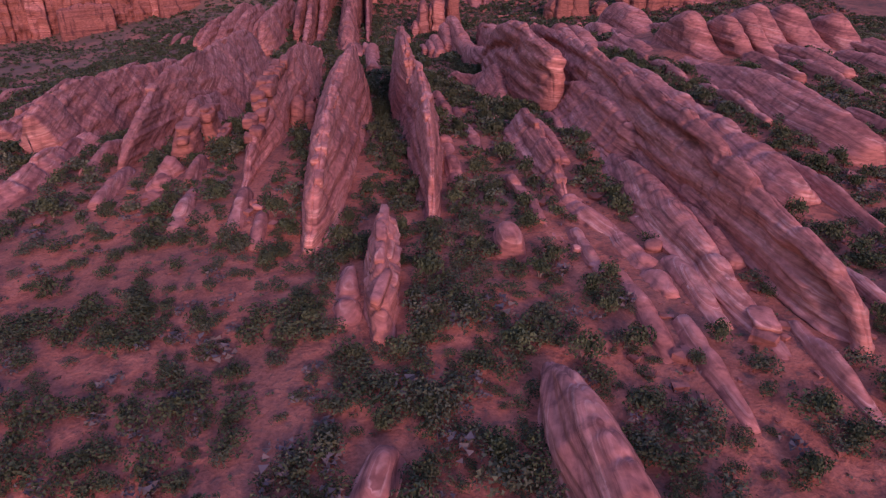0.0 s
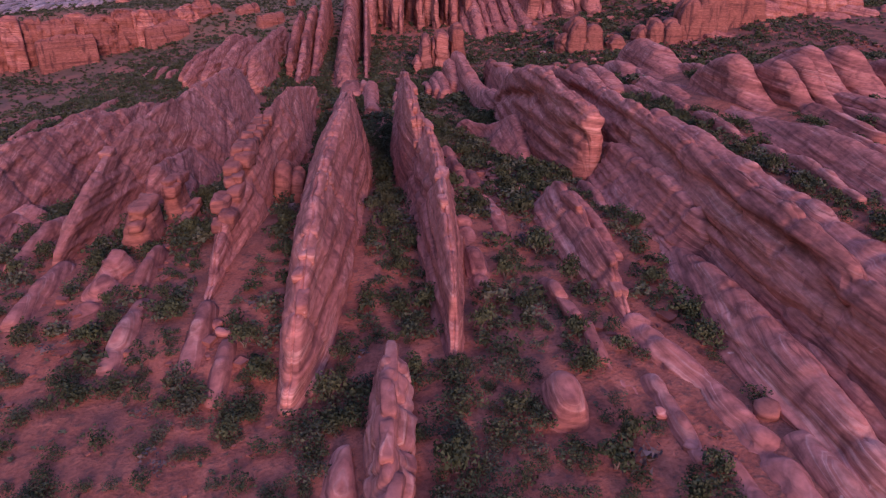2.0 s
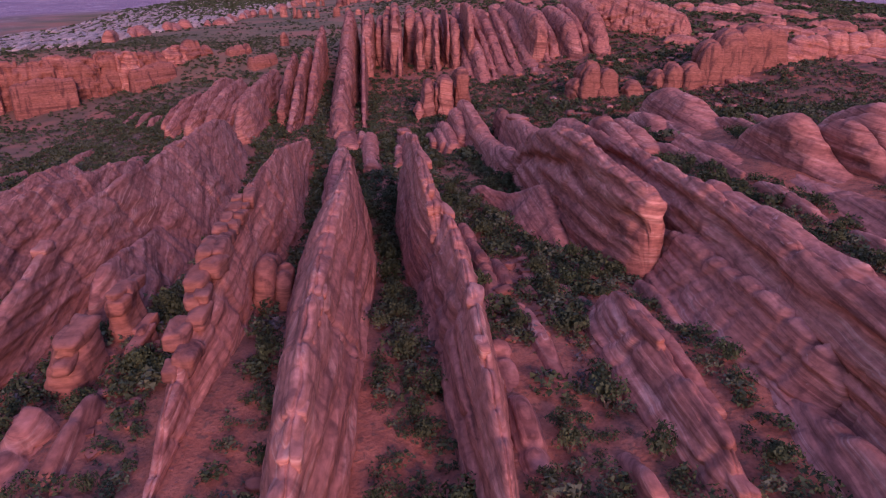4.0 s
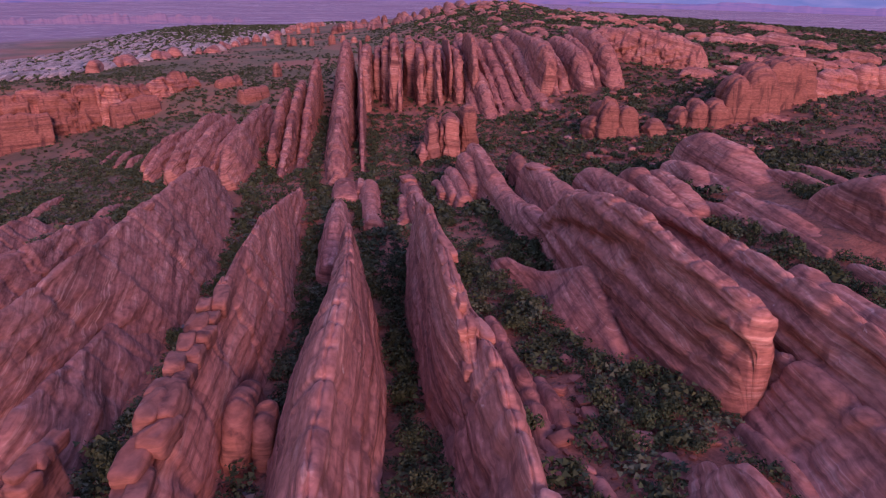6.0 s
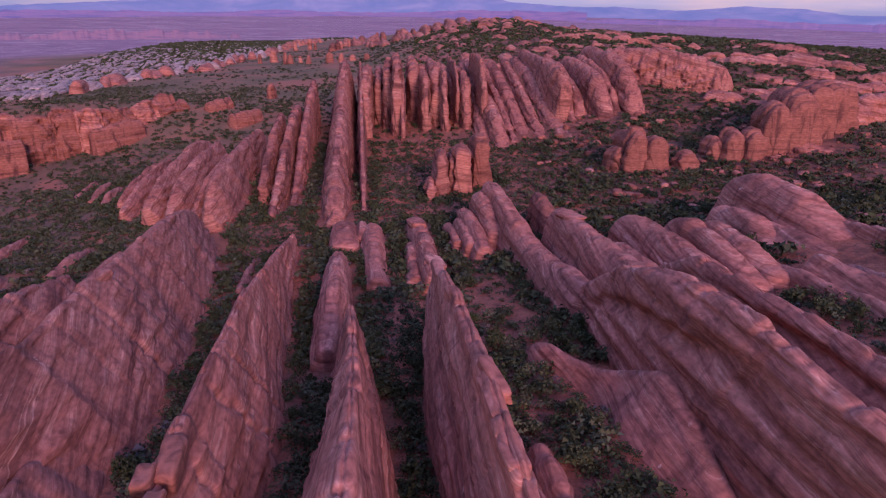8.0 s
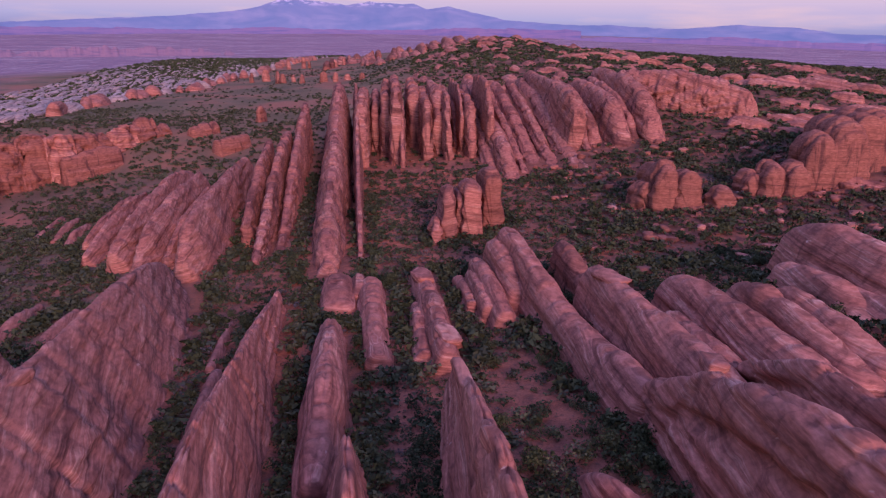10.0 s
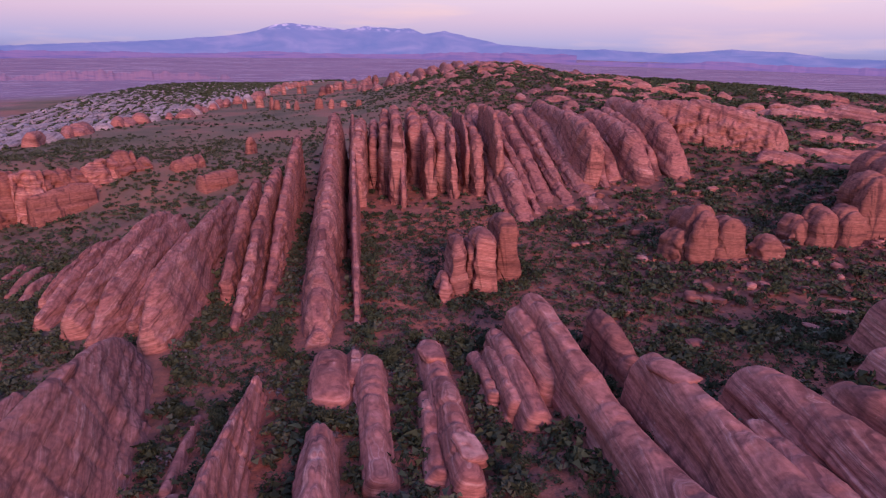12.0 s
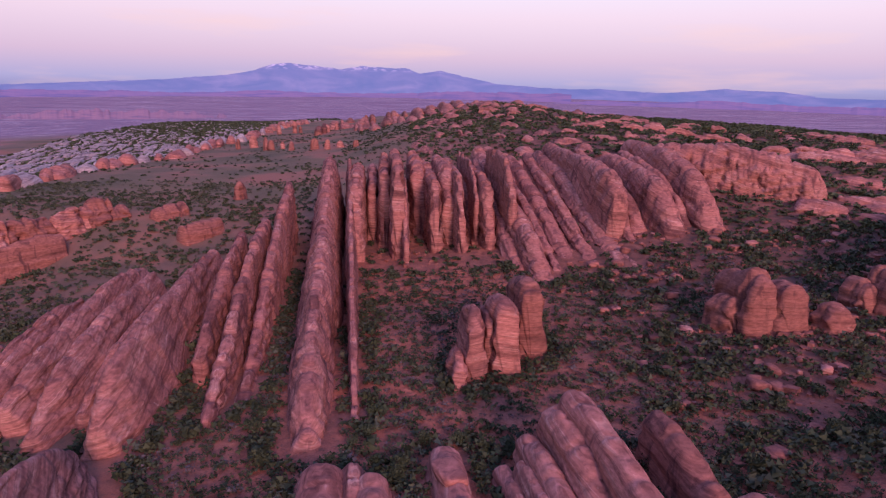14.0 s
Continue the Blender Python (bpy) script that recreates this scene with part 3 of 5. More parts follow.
# left of the path
spine_fin = fin([(-25.6, 80, 11.2, 0.31, 1.6, 1.6), (-26.0, 85, 13.0, 0.43, 2.2, 2.4), (-26.9, 92, 14.6, 0.50, 2.6, 3.0), (-27.7, 100, 17.0, 0.56, 3.0, 4.2), (-28.6, 109, 19.2, 0.62, 3.6, 3.8), (-29.8, 123, 18.9, 0.62, 4.0, 4.0), (-31.2, 139, 18.2, 0.56, 4.2, 5.2), (-32.6, 152, 17.2, 0.50, 4.0, 5.6), (-34.4, 167, 15.6, 0.50, 3.8, 5.0), (-36.0, 184, 11.8, 0.50, 3.2, 4.2), (-37.6, 197, 8.6, 0.56, 3.0, 3.4), (-40.6, 231, 2.4, 0.56, 2.4, 2.4)], 0.9, 3.8, 9, THIN, blocks=0, rows=84, step=0.4, joint=0.9, taper=(0.8, 0.95), ledge=0.42, pad=0.3, flute=0.35)
# rounded blocks that sit on the near end of the fin
spine = random.Random(91)
by = 94.0
for k in range(20):
    br_ = spine.uniform(0.65, 1.15)
    bx = float(np.interp(by, [92, 100, 109, 123, 139], [-26.9, -27.7, -28.6, -29.8, -31.2])) + (0.55 if k % 2 else -0.5) + spine.uniform(-0.2, 0.2)
    bz = float(np.interp(by, [92, 100, 109, 123, 139], [14.6, 17.0, 19.2, 18.9, 18.2])) - (0.25 if k % 2 else 0.0)
    blk = block_mesh("crest_block", (br_ * spine.uniform(0.8, 1.0), br_ * spine.uniform(1.5, 2.6), br_ * 0.9), 1300 + k, ROCK_ORANGE, spine_fin, 26, 16, 0.42)
    blk.matrix_local = pose(bx, by, bz - 0.35, spine.uniform(-12, 4), spine.uniform(-10, 10), 5 + spine.uniform(-8, 8))
    by += spine.uniform(1.1, 2.6)
fin([(-24.6, 113, 12.5), (-25.2, 116, 15.6), (-25.6, 120, 15.2), (-26.1, 126, 12)], 1.1, 1.5, 10, "slim leaning sandstone pillar beside a larger fin", ROCK_ORANGE, step=0.4)
fin([(-22.8, 114, 12), (-23.1, 117, 14.4), (-23.6, 122, 12)], 0.85, 1.2, 11, "slim leaning sandstone pillar beside a larger fin", ROCK_ORANGE, step=0.4)
fin([(-46.3, 92, 11, 0.43, 2.0, 2.0), (-46.9, 98, 14.2, 0.62, 3.0, 2.4), (-47.6, 104, 15.6, 0.68, 4.0, 3.4), (-49.9, 116, 16.4, 0.68, 5.0, 5.6), (-51.8, 132, 17.4, 0.68, 5.0, 9.2), (-53.2, 150, 16, 0.68, 5.0, 11.0), (-57.0, 180, 13.6, 0.68, 5.0, 9.6), (-60.0, 205, 11.2, 0.68, 4.6, 9.0), (-62.6, 224, 8.8, 0.81, 4.0, 8.0), (-65.0, 240, 4.4, 0.99, 3.6, 7.0), (-66.0, 248, -1, 0.74, 3, 5)], 1.1, 7.0, 12, BROAD, ROCK_TILT, blocks=3, rows=88, step=0.55, joint=0.5, taper=(0.8, 0.9), flute=0.45, rise=-0.12, ledge=0.5)
fin([(-42.6, 110, 11.5, 0.50, 2.0, 2.4), (-43.2, 115, 15.0, 0.62, 2.6, 3.8), (-44.4, 123, 13.6, 0.62, 3.0, 5.0), (-46.0, 132, 11.2, 0.62, 3.0, 5.6), (-47.8, 145, 9.3, 0.62, 3.0, 5.4), (-49.6, 163, 7.0, 0.56, 2.6, 4.6), (-50.4, 170, 3.2, 0.50, 2.0, 3.0)], 1.0, 4.6, 13, BROAD, ROCK_TILT, blocks=0, rows=70, step=0.5, joint=0.5, taper=(0.9, 0.9), flute=0.4, rise=-0.12, ledge=0.45)
fin([(-38.6, 96, 13), (-38.9, 100, 15.2), (-39.6, 104, 14.8)], 1.3, 2.0, 14, "stacked orange sandstone tower with rounded blocks", ROCK_ORANGE, blocks=4, step=0.4)
fin([(-38.0, 106, 13.8), (-38.3, 109, 15.3), (-38.7, 113, 14)], 1.1, 1.8, 15, "stacked orange sandstone tower with rounded blocks", ROCK_ORANGE, blocks=4, step=0.4)
fin([(-34.6, 103, 12), (-34.8, 105.5, 13.3), (-35, 107.5, 12)], 0.7, 1.1, 16, "stacked orange sandstone tower with rounded blocks", ROCK_ORANGE, blocks=2, step=0.35)
fin([(-38.0, 79, 10.6), (-38.2, 85, 11.8), (-38.6, 93, 13)], 0.9, 1.9, 17, LOW, step=0.5)
fin([(-57.6, 70, 10), (-58.9, 84, 11.4), (-60.2, 97, 11.2), (-62.2, 116, 9.4)], 0.9, 3.4, 18, LOW, step=0.5, rows=50, pad=0.5, joint=1.2)
fin([(-68.0, 108, 13), (-69.1, 117, 15.4), (-70.5, 135, 14), (-72.2, 172, 9.5), (-76, 205, 3)], 0.9, 5.0, 19, BROAD, ROCK_TILT, step=0.6, lean=2.0, rows=60, ledge=0.5, flute=0.5, joint=0.9, pad=0.4, taper=(0.8, 0.95))
fin([(-82, 120, 9), (-84, 150, 7), (-88, 190, 1)], 0.9, 4.6, 20, BROAD, ROCK_TILT, step=0.6, lean=2.0, rows=60, ledge=0.5, flute=0.5, joint=0.9, pad=0.4, taper=(0.8, 0.95))
fin([(-96, 150, 3), (-100, 195, 0), (-104, 225, -3)], 0.9, 4.2, 21, BROAD, ROCK_TILT, step=0.6, lean=2.0, rows=60, ledge=0.5, flute=0.5, joint=0.9, pad=0.4, taper=(0.8, 0.95))
# right of the path
fin([(15.6, 75, 11.2, 0.31, 1.2, 1.0), (15.4, 79, 13.4, 0.37, 2.0, 1.4), (15.0, 83, 15.1, 0.43, 2.8, 1.8), (14.6, 88, 15.8, 0.50, 3.4, 2.6), (14.1, 94, 16.3, 0.50, 4.2, 3.4), (13.4, 103, 16.8, 0.56, 4.8, 4.6), (12.9, 108, 16.2, 0.50, 4.0, 4.4), (12.3, 112, 12.0, 0.43, 2.4, 2.6)], 0.8, 3.2, 22, THIN, blocks=2, rows=70, step=0.35, joint=1.0, taper=(1.0, 0.9), ledge=0.4, pad=0.32, flute=0.35)
fin([(21.6, 53, 13.2), (20.8, 61, 13.6), (19.4, 68, 13.2), (17.2, 72, 13.2), (15.6, 79, 13.0)], 0.9, 2.4, 23, LOW, step=0.5)
fin([(13.9, 63, 11.2), (12.3, 69.5, 12.4), (10.8, 76, 13.2), (9.3, 82, 13.6), (8.7, 88, 11)], 0.7, 1.2, 24, "thin pale broken sandstone rib on red slope", blocks=5, step=0.4, joint=1.6)
fin([(28.6, 40, 11.8, 0.6, 2.0, 1.6), (27.4, 50, 13.6, 0.9, 2.4, 1.8), (26.5, 58, 15.4, 1.2, 2.8, 2.2), (25.9, 66, 15.9, 1.4, 3.2, 2.6), (25.4, 75, 16.2, 1.5, 3.6, 3.0), (24.9, 83, 15.6, 1.4, 3.6, 3.0), (24.2, 93, 13.4, 1.1, 3.0, 3.0), (23.4, 102, 10.6, 0.8, 2, 2)], 1.3, 3.0, 25, DOMED, blocks=2, rows=66, step=0.45, taper=(0.75, 0.75))
fin([(34.4, 44, 14.0, 0.50, 1.6, 1.8), (33.9, 48, 17.2, 0.68, 1.6, 2.2), (33.2, 54, 18.6, 0.74, 1.9, 2.6), (32.7, 60, 19.4, 0.74, 2.2, 3.0), (31.9, 66, 20.6, 0.74, 2.6, 3.4), (30.7, 78, 22.6, 0.81, 3.1, 3.8), (29.2, 94, 22.8, 0.81, 3.1, 4.2), (26.8, 121, 22.6, 0.81, 3.1, 4.4), (25.4, 139, 22, 0.81, 2.9, 4.4), (23.9, 152, 21.2, 0.74, 2.6, 4.2), (21.9, 169, 20.0, 0.74, 2.2, 3.8), (20.4, 182, 13, 0.62, 1.6, 2.8)], 1.3, 4.4, 26, "long red sandstone fin with undercut layered sides", rows=94, step=0.45, ledge=0.6, rough=1.0, joint=0.8, taper=(0.5, 0.7), pad=0.3, flute=0.4, undercut=(2.6, 0.8, 1.4))
fin([(27.2, 89, 15.0, 0.9, 2.0, 2.0), (26.6, 92.5, 17.8, 1.2, 3.8, 2.4), (25.6, 103, 18.4, 1.2, 5.4, 3.4), (23.8, 120, 17.2, 1.1, 5.4, 3.6), (22.2, 136, 13.5, 1.1, 4.0, 3.0)], 1.4, 4.0, 27, DOMED, step=0.4, rows=76, blunt=0.8, taper=(1.15, 0.8), ledge=0.5, flute=0.5, joint=0.8)
fin([(30.0, 66, 15.0, 0.8, 3.0, 2.4), (29.4, 76, 17.0, 0.9, 3.6, 2.4), (28.6, 88, 17.4, 0.9, 3.8, 2.4), (27.9, 100, 16.2, 0.8, 3.0, 2.0)], 0.9, 3.4, 33, LOW, step=0.45, rows=50, ledge=0.4, taper=(1.1, 0.9))
fin([(20.4, 118.6, 20.6, 1.3, 2.6, 1.6), (19.9, 121, 22.6, 1.5, 3.0, 2.2), (18.7, 126, 23.0, 1.5, 3.4, 3.0), (17.4, 133, 23.2, 1.5, 3.8, 3.6), (16.2, 144, 23.4, 1.5, 4.0, 4.2), (15.0, 156, 22.6, 1.5, 4.0, 4.2), (13.4, 166, 20.2, 1.4, 3.6, 3.8), (11.8, 175, 15.0, 1.2, 2.8, 3.0), (10.8, 182, 10, 1.0, 2, 2)], 1.5, 3.8, 28, "long red sandstone fin with undercut layered sides", rows=88, step=0.45, ledge=0.6, rough=1.0, joint=0.8, taper=(0.72, 0.7), blunt=1.5, pad=0.3, flute=0.4, undercut=(4.6, 0.9, 1.6))
fin([(12.6, 130, 9.6, 0.8, 2.4, 2.4), (12.4, 138, 11.6, 1.2, 4.2, 4.0), (12.2, 144, 13.6, 1.3, 5.4, 4.6), (11.9, 149.5, 14.6, 1.3, 5.8, 4.6), (10.4, 153, 12.4, 1.2, 5.0, 4.4), (7.4, 158, 9.8, 1.2, 4.4, 4.0), (4.6, 163, 9.2, 1.1, 3.6, 3.6), (2.8, 167, 9.0, 1.0, 2.8, 2.8), (1.6, 171, 5.6, 0.8, 1.8, 1.8)], 1.2, 4.4, 29, "smooth saddle-shaped sandstone rock with small knobs", step=0.45, rows=66, rough=0.55, ledge=0.12, joint=0.2, taper=(1.1, 1.1))
fin([(57.6, 84, 17), (56.9, 92, 19), (55.8, 105, 19.7), (54.3, 122, 19.4), (52.8, 139, 17), (51.3, 157, 15.4), (49.1, 182, 14)], 2.2, 5.0, 31, DOMED, step=0.9)
fin([(42.5, 72, 15.5), (42, 84, 17), (41, 100, 17.4), (38.5, 125, 17.6), (36, 145, 17)], 1.8, 4.4, 32, LOW, step=0.9)
# domes to the right
for k, (px_, py_, pz_, r_) in enumerate([(55.5, 158, 24.4, 4.2), (61.8, 152, 24.8, 3.0), (67.0, 155, 25.0, 2.8), (71.5, 161, 26, 4.0), (80, 163, 25.6, 5.0), (88, 158, 24.6, 4.6)]):
    ob = fin([(px_ + 2.6, py_ - 17, pz_ - 8.5), (px_ + 1.6, py_ - 10, pz_ - 6.6), (px_ + 0.5, py_ - 4.5, pz_ - 2.4), (px_, py_, pz_), (px_ - 0.8, py_ + 5, pz_ - 1.6), (px_ - 2, py_ + 14, pz_ - 6)], r_ * 0.62, r_ * 1.0, 40 + k, "rounded layered sandstone dome on a broad shoulder", group="rounded domes", step=0.6, joint=0.4, ledge=0.8, box=2.4, lean=0.8)
for k, (x0, y0, z0, ln) in enumerate([(47, 168, 16.5, 30), (50, 192, 14.6, 26), (74, 138, 20.0, 26), (84, 130, 20, 30), (64, 132, 19.5, 20), (94, 136, 21, 34)]):
    fin([(x0 + ln * 0.06, y0 - ln / 2, z0 - 1.5), (x0, y0, z0), (x0 - ln * 0.06, y0 + ln / 2, z0 - 1)], 1.6, 3.4, 520 + k, DOMED, step=0.8)
fin([(11.3, 177, 11.6), (10.1, 187, 11.2), (9.1, 195, 9.2), (7.2, 209, 9.2), (5.4, 222, 10.4), (3.8, 236, 11.8), (2.8, 243.5, 11.4)], 2.0, 3.2, 526, DOMED, step=0.5, rows=34)
# back row behind the fins
fin([(-25, 168, 6.5), (-26.4, 188, 7.6), (-27.6, 203, 6.4), (-28.5, 213, 5)], 1.3, 3.2, 50, DOMED, step=0.45, rows=56, pad=0.3)
fin([(-28.6, 222, 1.8), (-29.4, 230, 3.4), (-30.5, 240.5, 3)], 2.9, 3.6, 51, DOMED, step=0.5, joint=0.3)
fin([(-25.6, 228, 1.6), (-26.0, 235, 3.2), (-26.4, 240, 2.6)], 1.2, 1.7, 52, DOMED, step=0.5)
fin([(-20.4, 202, 3), (-21.6, 213, 3.4), (-22.8, 226, 3.8), (-23.7, 237, 3)], 1.7, 2.6, 53, DOMED, step=0.5)
fin([(-10.2, 199, 4.5), (-11.2, 211, 5.6), (-12.3, 224, 4.6), (-14.3, 245, 2.6)], 2.1, 3.2, 54, THIN, blocks=2, step=0.5)
fin([(-13.4, 203, 2.6), (-14.2, 214, 3.4), (-15.2, 226, 2.6)], 1.3, 2.0, 55, THIN, step=0.5)
fin([(2.9, 219, 5.5), (2.2, 228, 8.4), (1.2, 238, 9.8), (0.7, 244, 9)], 2.2, 3.0, 56, DOMED, step=0.5, joint=0.4)
fin([(-0.2, 212, 5.4), (-1.2, 223, 6.2), (-2.4, 236, 6), (-3.0, 243, 4.4)], 1.5, 2.2, 57, DOMED, step=0.5)
fin([(-2.7, 216, 4.8), (-3.6, 226, 5.2), (-4.6, 237, 4)], 1.1, 1.7, 58, DOMED, step=0.5)
fin([(-5.2, 220, 4.0), (-6.2, 231, 3.8), (-6.8, 239, 2.6)], 1.0, 1.5, 59, DOMED, step=0.5)
fin([(15.4, 222, 6.5), (14.4, 232, 9.7), (13.5, 241, 9.2)], 1.7, 2.8, 60, "dark red sandstone fin with a pale hollow side", ROCK_ORANGE, step=0.5)
fin([(18.6, 166, 12), (17.6, 176, 15.3), (16.8, 185, 14.8), (15.4, 201, 13.8), (14.0, 218, 12.2)], 2.3, 3.8, 61, DOMED, blocks=2, step=0.6)
fin([(30.4, 173, 13), (29.7, 180, 14), (28.4, 195, 13.8), (27.3, 208, 13.2), (26.6, 216, 11)], 3.0, 4.2, 62, DOMED, step=0.6, joint=0.3)
fin([(24.8, 176, 10.5), (23.6, 192, 10.8), (22.8, 206, 9.5)], 1.9, 3.0, 63, DOMED, step=0.6)
fin([(35.4, 176, 12), (34.6, 188, 14.4), (33.5, 201, 15.4), (33, 207, 13)], 2.3, 3.4, 64, DOMED, step=0.6, joint=0.3)
fin([(39.4, 178, 12.6), (38.3, 190, 15), (37.4, 200, 15.4), (37.1, 204, 13)], 2.3, 3.4, 65, DOMED, step=0.6)
fin([(56.9, 188, 13), (55.7, 204, 18.4), (54.4, 219, 18.8), (53.6, 230, 15)], 3.4, 5.6, 66, DOMED, step=0.8, joint=0.4)
fin([(47.6, 190, 11), (46.6, 205, 14.8), (45.6, 218, 13)], 2.6, 4.0, 67, DOMED, step=0.8)
# pinnacles below the far hill
PIN = {"step": 0.4, "group": "pinnacles below the hill", "called": "sandstone_pinnacle", "blunt": 0.6, "box": 3.4, "rows": 44, "bead": 0.8, "flute": 0.4}
fin([(-7.0, 269, 7.5), (-7.3, 273, 12.8), (-7.9, 281, 11)], 1.3, 2.2, 70, "pale striped sandstone slab among scrub", ROCK_TILT, **PIN)
fin([(-1.3, 271, 12.2), (-1.6, 275, 13.8), (-2.3, 284, 12)], 2.5, 2.9, 71, "upright banded sandstone pinnacle in scrub", ROCK, **PIN)
fin([(4.7, 279, 12.8), (4.2, 283, 15.4), (3.2, 292, 13)], 2.0, 2.8, 72, "upright banded sandstone pinnacle in scrub", ROCK_ORANGE, **PIN)
fin([(-10.0, 266, 2.4), (-10.3, 270, 5.4), (-10.7, 275, 4)], 0.8, 1.4, 73, "small pale weathered sandstone spur in scrub", ROCK, **PIN)
fin([(-4.0, 273, 8), (-4.3, 277, 10.6), (-5, 285, 9)], 0.7, 1.2, 74, "pale striped sandstone slab among scrub", ROCK_TILT, **PIN)
for k, (px_, py_, pz_, r_) in enumerate([(44.6, 284.0, 12.2, 2.9), (48.6, 282.0, 17.0, 3.7), (53.8, 281.0, 16.0, 3.3), (47.8, 288.0, 16.6, 3.2), (62.2, 278.0, 12.2, 2.4), (73.5, 287, 14.6, 2.8), (78.0, 285, 17.4, 3.2), (83.4, 284, 17.0, 3.0), (91, 289, 24.5, 4.4), (98.5, 290, 27.5, 4.8), (106, 295, 29, 4.4), (113.5, 301, 29.6, 4.8), (121, 308, 28.2, 4.4), (103, 303, 27, 5.0), (117, 317, 27.5, 5.0)]):
    fin([(px_ + 0.5, py_ - r_ * 1.3, pz_ - 1.8), (px_, py_, pz_), (px_ - 0.6, py_ + r_ * 1.7, pz_ - 1.2)], r_ * 0.86, r_ * 1.25, 80 + k, "stout orange sandstone butte above a rubble slope", ROCK_ORANGE, group="buttes above the wash", called="sandstone_butte", step=0.4, rows=36, box=2.9, rough=1.2, joint=1.9, flute=0.5, blunt=0.75, ledge=0.4, bead=0.8)
for k, (x0, y0, z0) in enumerate([(131, 314, 21), (138, 319, 23.5), (146, 323, 24), (155, 325, 25), (164, 327, 24.6), (173, 330, 25.6)]):
    fin([(x0 - 5, y0 - 2, z0 - 2), (x0, y0, z0), (x0 + 5, y0 + 1.5, z0 - 1.5)], 3.4, 5.2, 540 + k, "dark-stained sandstone cliff with a pale rim", ROCK, group="cliff beyond the buttes", called="sandstone_bluff", step=0.6, rows=44, joint=1.5, box=3.2, blunt=0.6, flute=0.9, bead=1.4)
# ramped fins left of the far hill
fin([(-33.6, 249, -1), (-35.0, 258, 4), (-36.6, 274, 7), (-39.8, 312, 12), (-42.6, 345, 17), (-45.6, 384, 26.5), (-47, 400, 27)], 1.5, 5.2, 90, CLIFF, ROCK_CLIFF, step=0.7, rows=36, rough=1.0, joint=1.6, flute=0.4, ledge=0.45, bead=0.55, taper=(0.6, 0.6), pad=0.3)
fin([(-27.4, 256, -0.5), (-29.2, 276, 3), (-31.5, 302, 9), (-34.5, 336, 15), (-39.5, 392, 27)], 0.55, 1.39, 91, CLIFF, ROCK_CLIFF, step=0.7, rows=36, rough=1.0, joint=1.6, flute=0.4, ledge=0.45, bead=0.55, taper=(0.6, 0.6), pad=0.3)
fin([(-47.8, 268, -3), (-49.3, 284, 1), (-51, 304, 6), (-53, 325, 12), (-57, 374, 21.5)], 0.99, 2.18, 92, CLIFF, ROCK_CLIFF, step=0.7, rows=36, rough=1.0, joint=1.6, flute=0.4, ledge=0.45, bead=0.55, taper=(0.6, 0.6), pad=0.3)
fin([(-51.5, 259, -2.5), (-53.1, 278, 3), (-54.7, 296, 8), (-56.7, 318, 12.4), (-59.2, 348, 15.3)], 0.99, 1.98, 93, CLIFF, ROCK_CLIFF, step=0.7, rows=36, rough=1.0, joint=1.6, flute=0.4, ledge=0.45, bead=0.55, taper=(0.6, 0.6), pad=0.3)
fin([(-57.8, 277, 1), (-59.1, 292, 6.4), (-60.7, 311, 11.6), (-63, 337, 13.6)], 0.88, 1.91, 94, CLIFF, ROCK_CLIFF, step=0.7, rows=36, rough=1.0, joint=1.6, flute=0.4, ledge=0.45, bead=0.55, taper=(0.6, 0.6), pad=0.3)
fin([(-66.1, 253, -1.5), (-67, 263, 6), (-68.4, 280, 7.4), (-71, 310, 7), (-75.3, 352, 4.5)], 1.4, 4.8, 95, BROAD, ROCK_TILT, step=0.6, rows=50, lean=1.2, ledge=0.5, flute=0.5, joint=0.6, taper=(0.8, 0.9), pad=0.4)
fin([(-72.4, 262, -2), (-73.6, 280, 2.5), (-76, 310, 3.4)], 0.8, 2.9, 96, BROAD, ROCK_TILT, step=0.6, rows=50, lean=1.0, ledge=0.5, flute=0.5, joint=0.6, taper=(0.8, 0.9), pad=0.4)
fin([(-77.8, 257, -4), (-78.9, 269, 2.4), (-79.9, 281, 4), (-81.9, 304, 5), (-84.4, 330, 3.5)], 1.1, 4.2, 97, BROAD, ROCK_TILT, step=0.6, rows=50, lean=1.2, ledge=0.5, flute=0.5, joint=0.6, taper=(0.8, 0.9), pad=0.4)
fin([(-84.6, 262, -2), (-85.7, 275, 2.7), (-87.3, 293, 3.9), (-89.4, 318, 5), (-91.5, 341, 2)], 1.1, 4.0, 98, BROAD, ROCK_TILT, step=0.6, rows=50, lean=1.2, ledge=0.5, flute=0.5, joint=0.6, taper=(0.8, 0.9), pad=0.4)
fin([(-94, 268, -4), (-96, 290, -0.4), (-98, 312, 0.6), (-99, 322, -1)], 0.7, 3.2, 99, BROAD, ROCK_TILT, step=0.6, rows=50, lean=1.0, ledge=0.5, flute=0.5, joint=0.6, taper=(0.8, 0.9), pad=0.4)
fin([(-100.5, 282, -5), (-102, 300, -2), (-103.6, 322, -2.4)], 0.6, 2.9, 100, BROAD, ROCK_TILT, step=0.6, rows=50, lean=1.0, ledge=0.5, flute=0.5, joint=0.6, taper=(0.8, 0.9), pad=0.4)
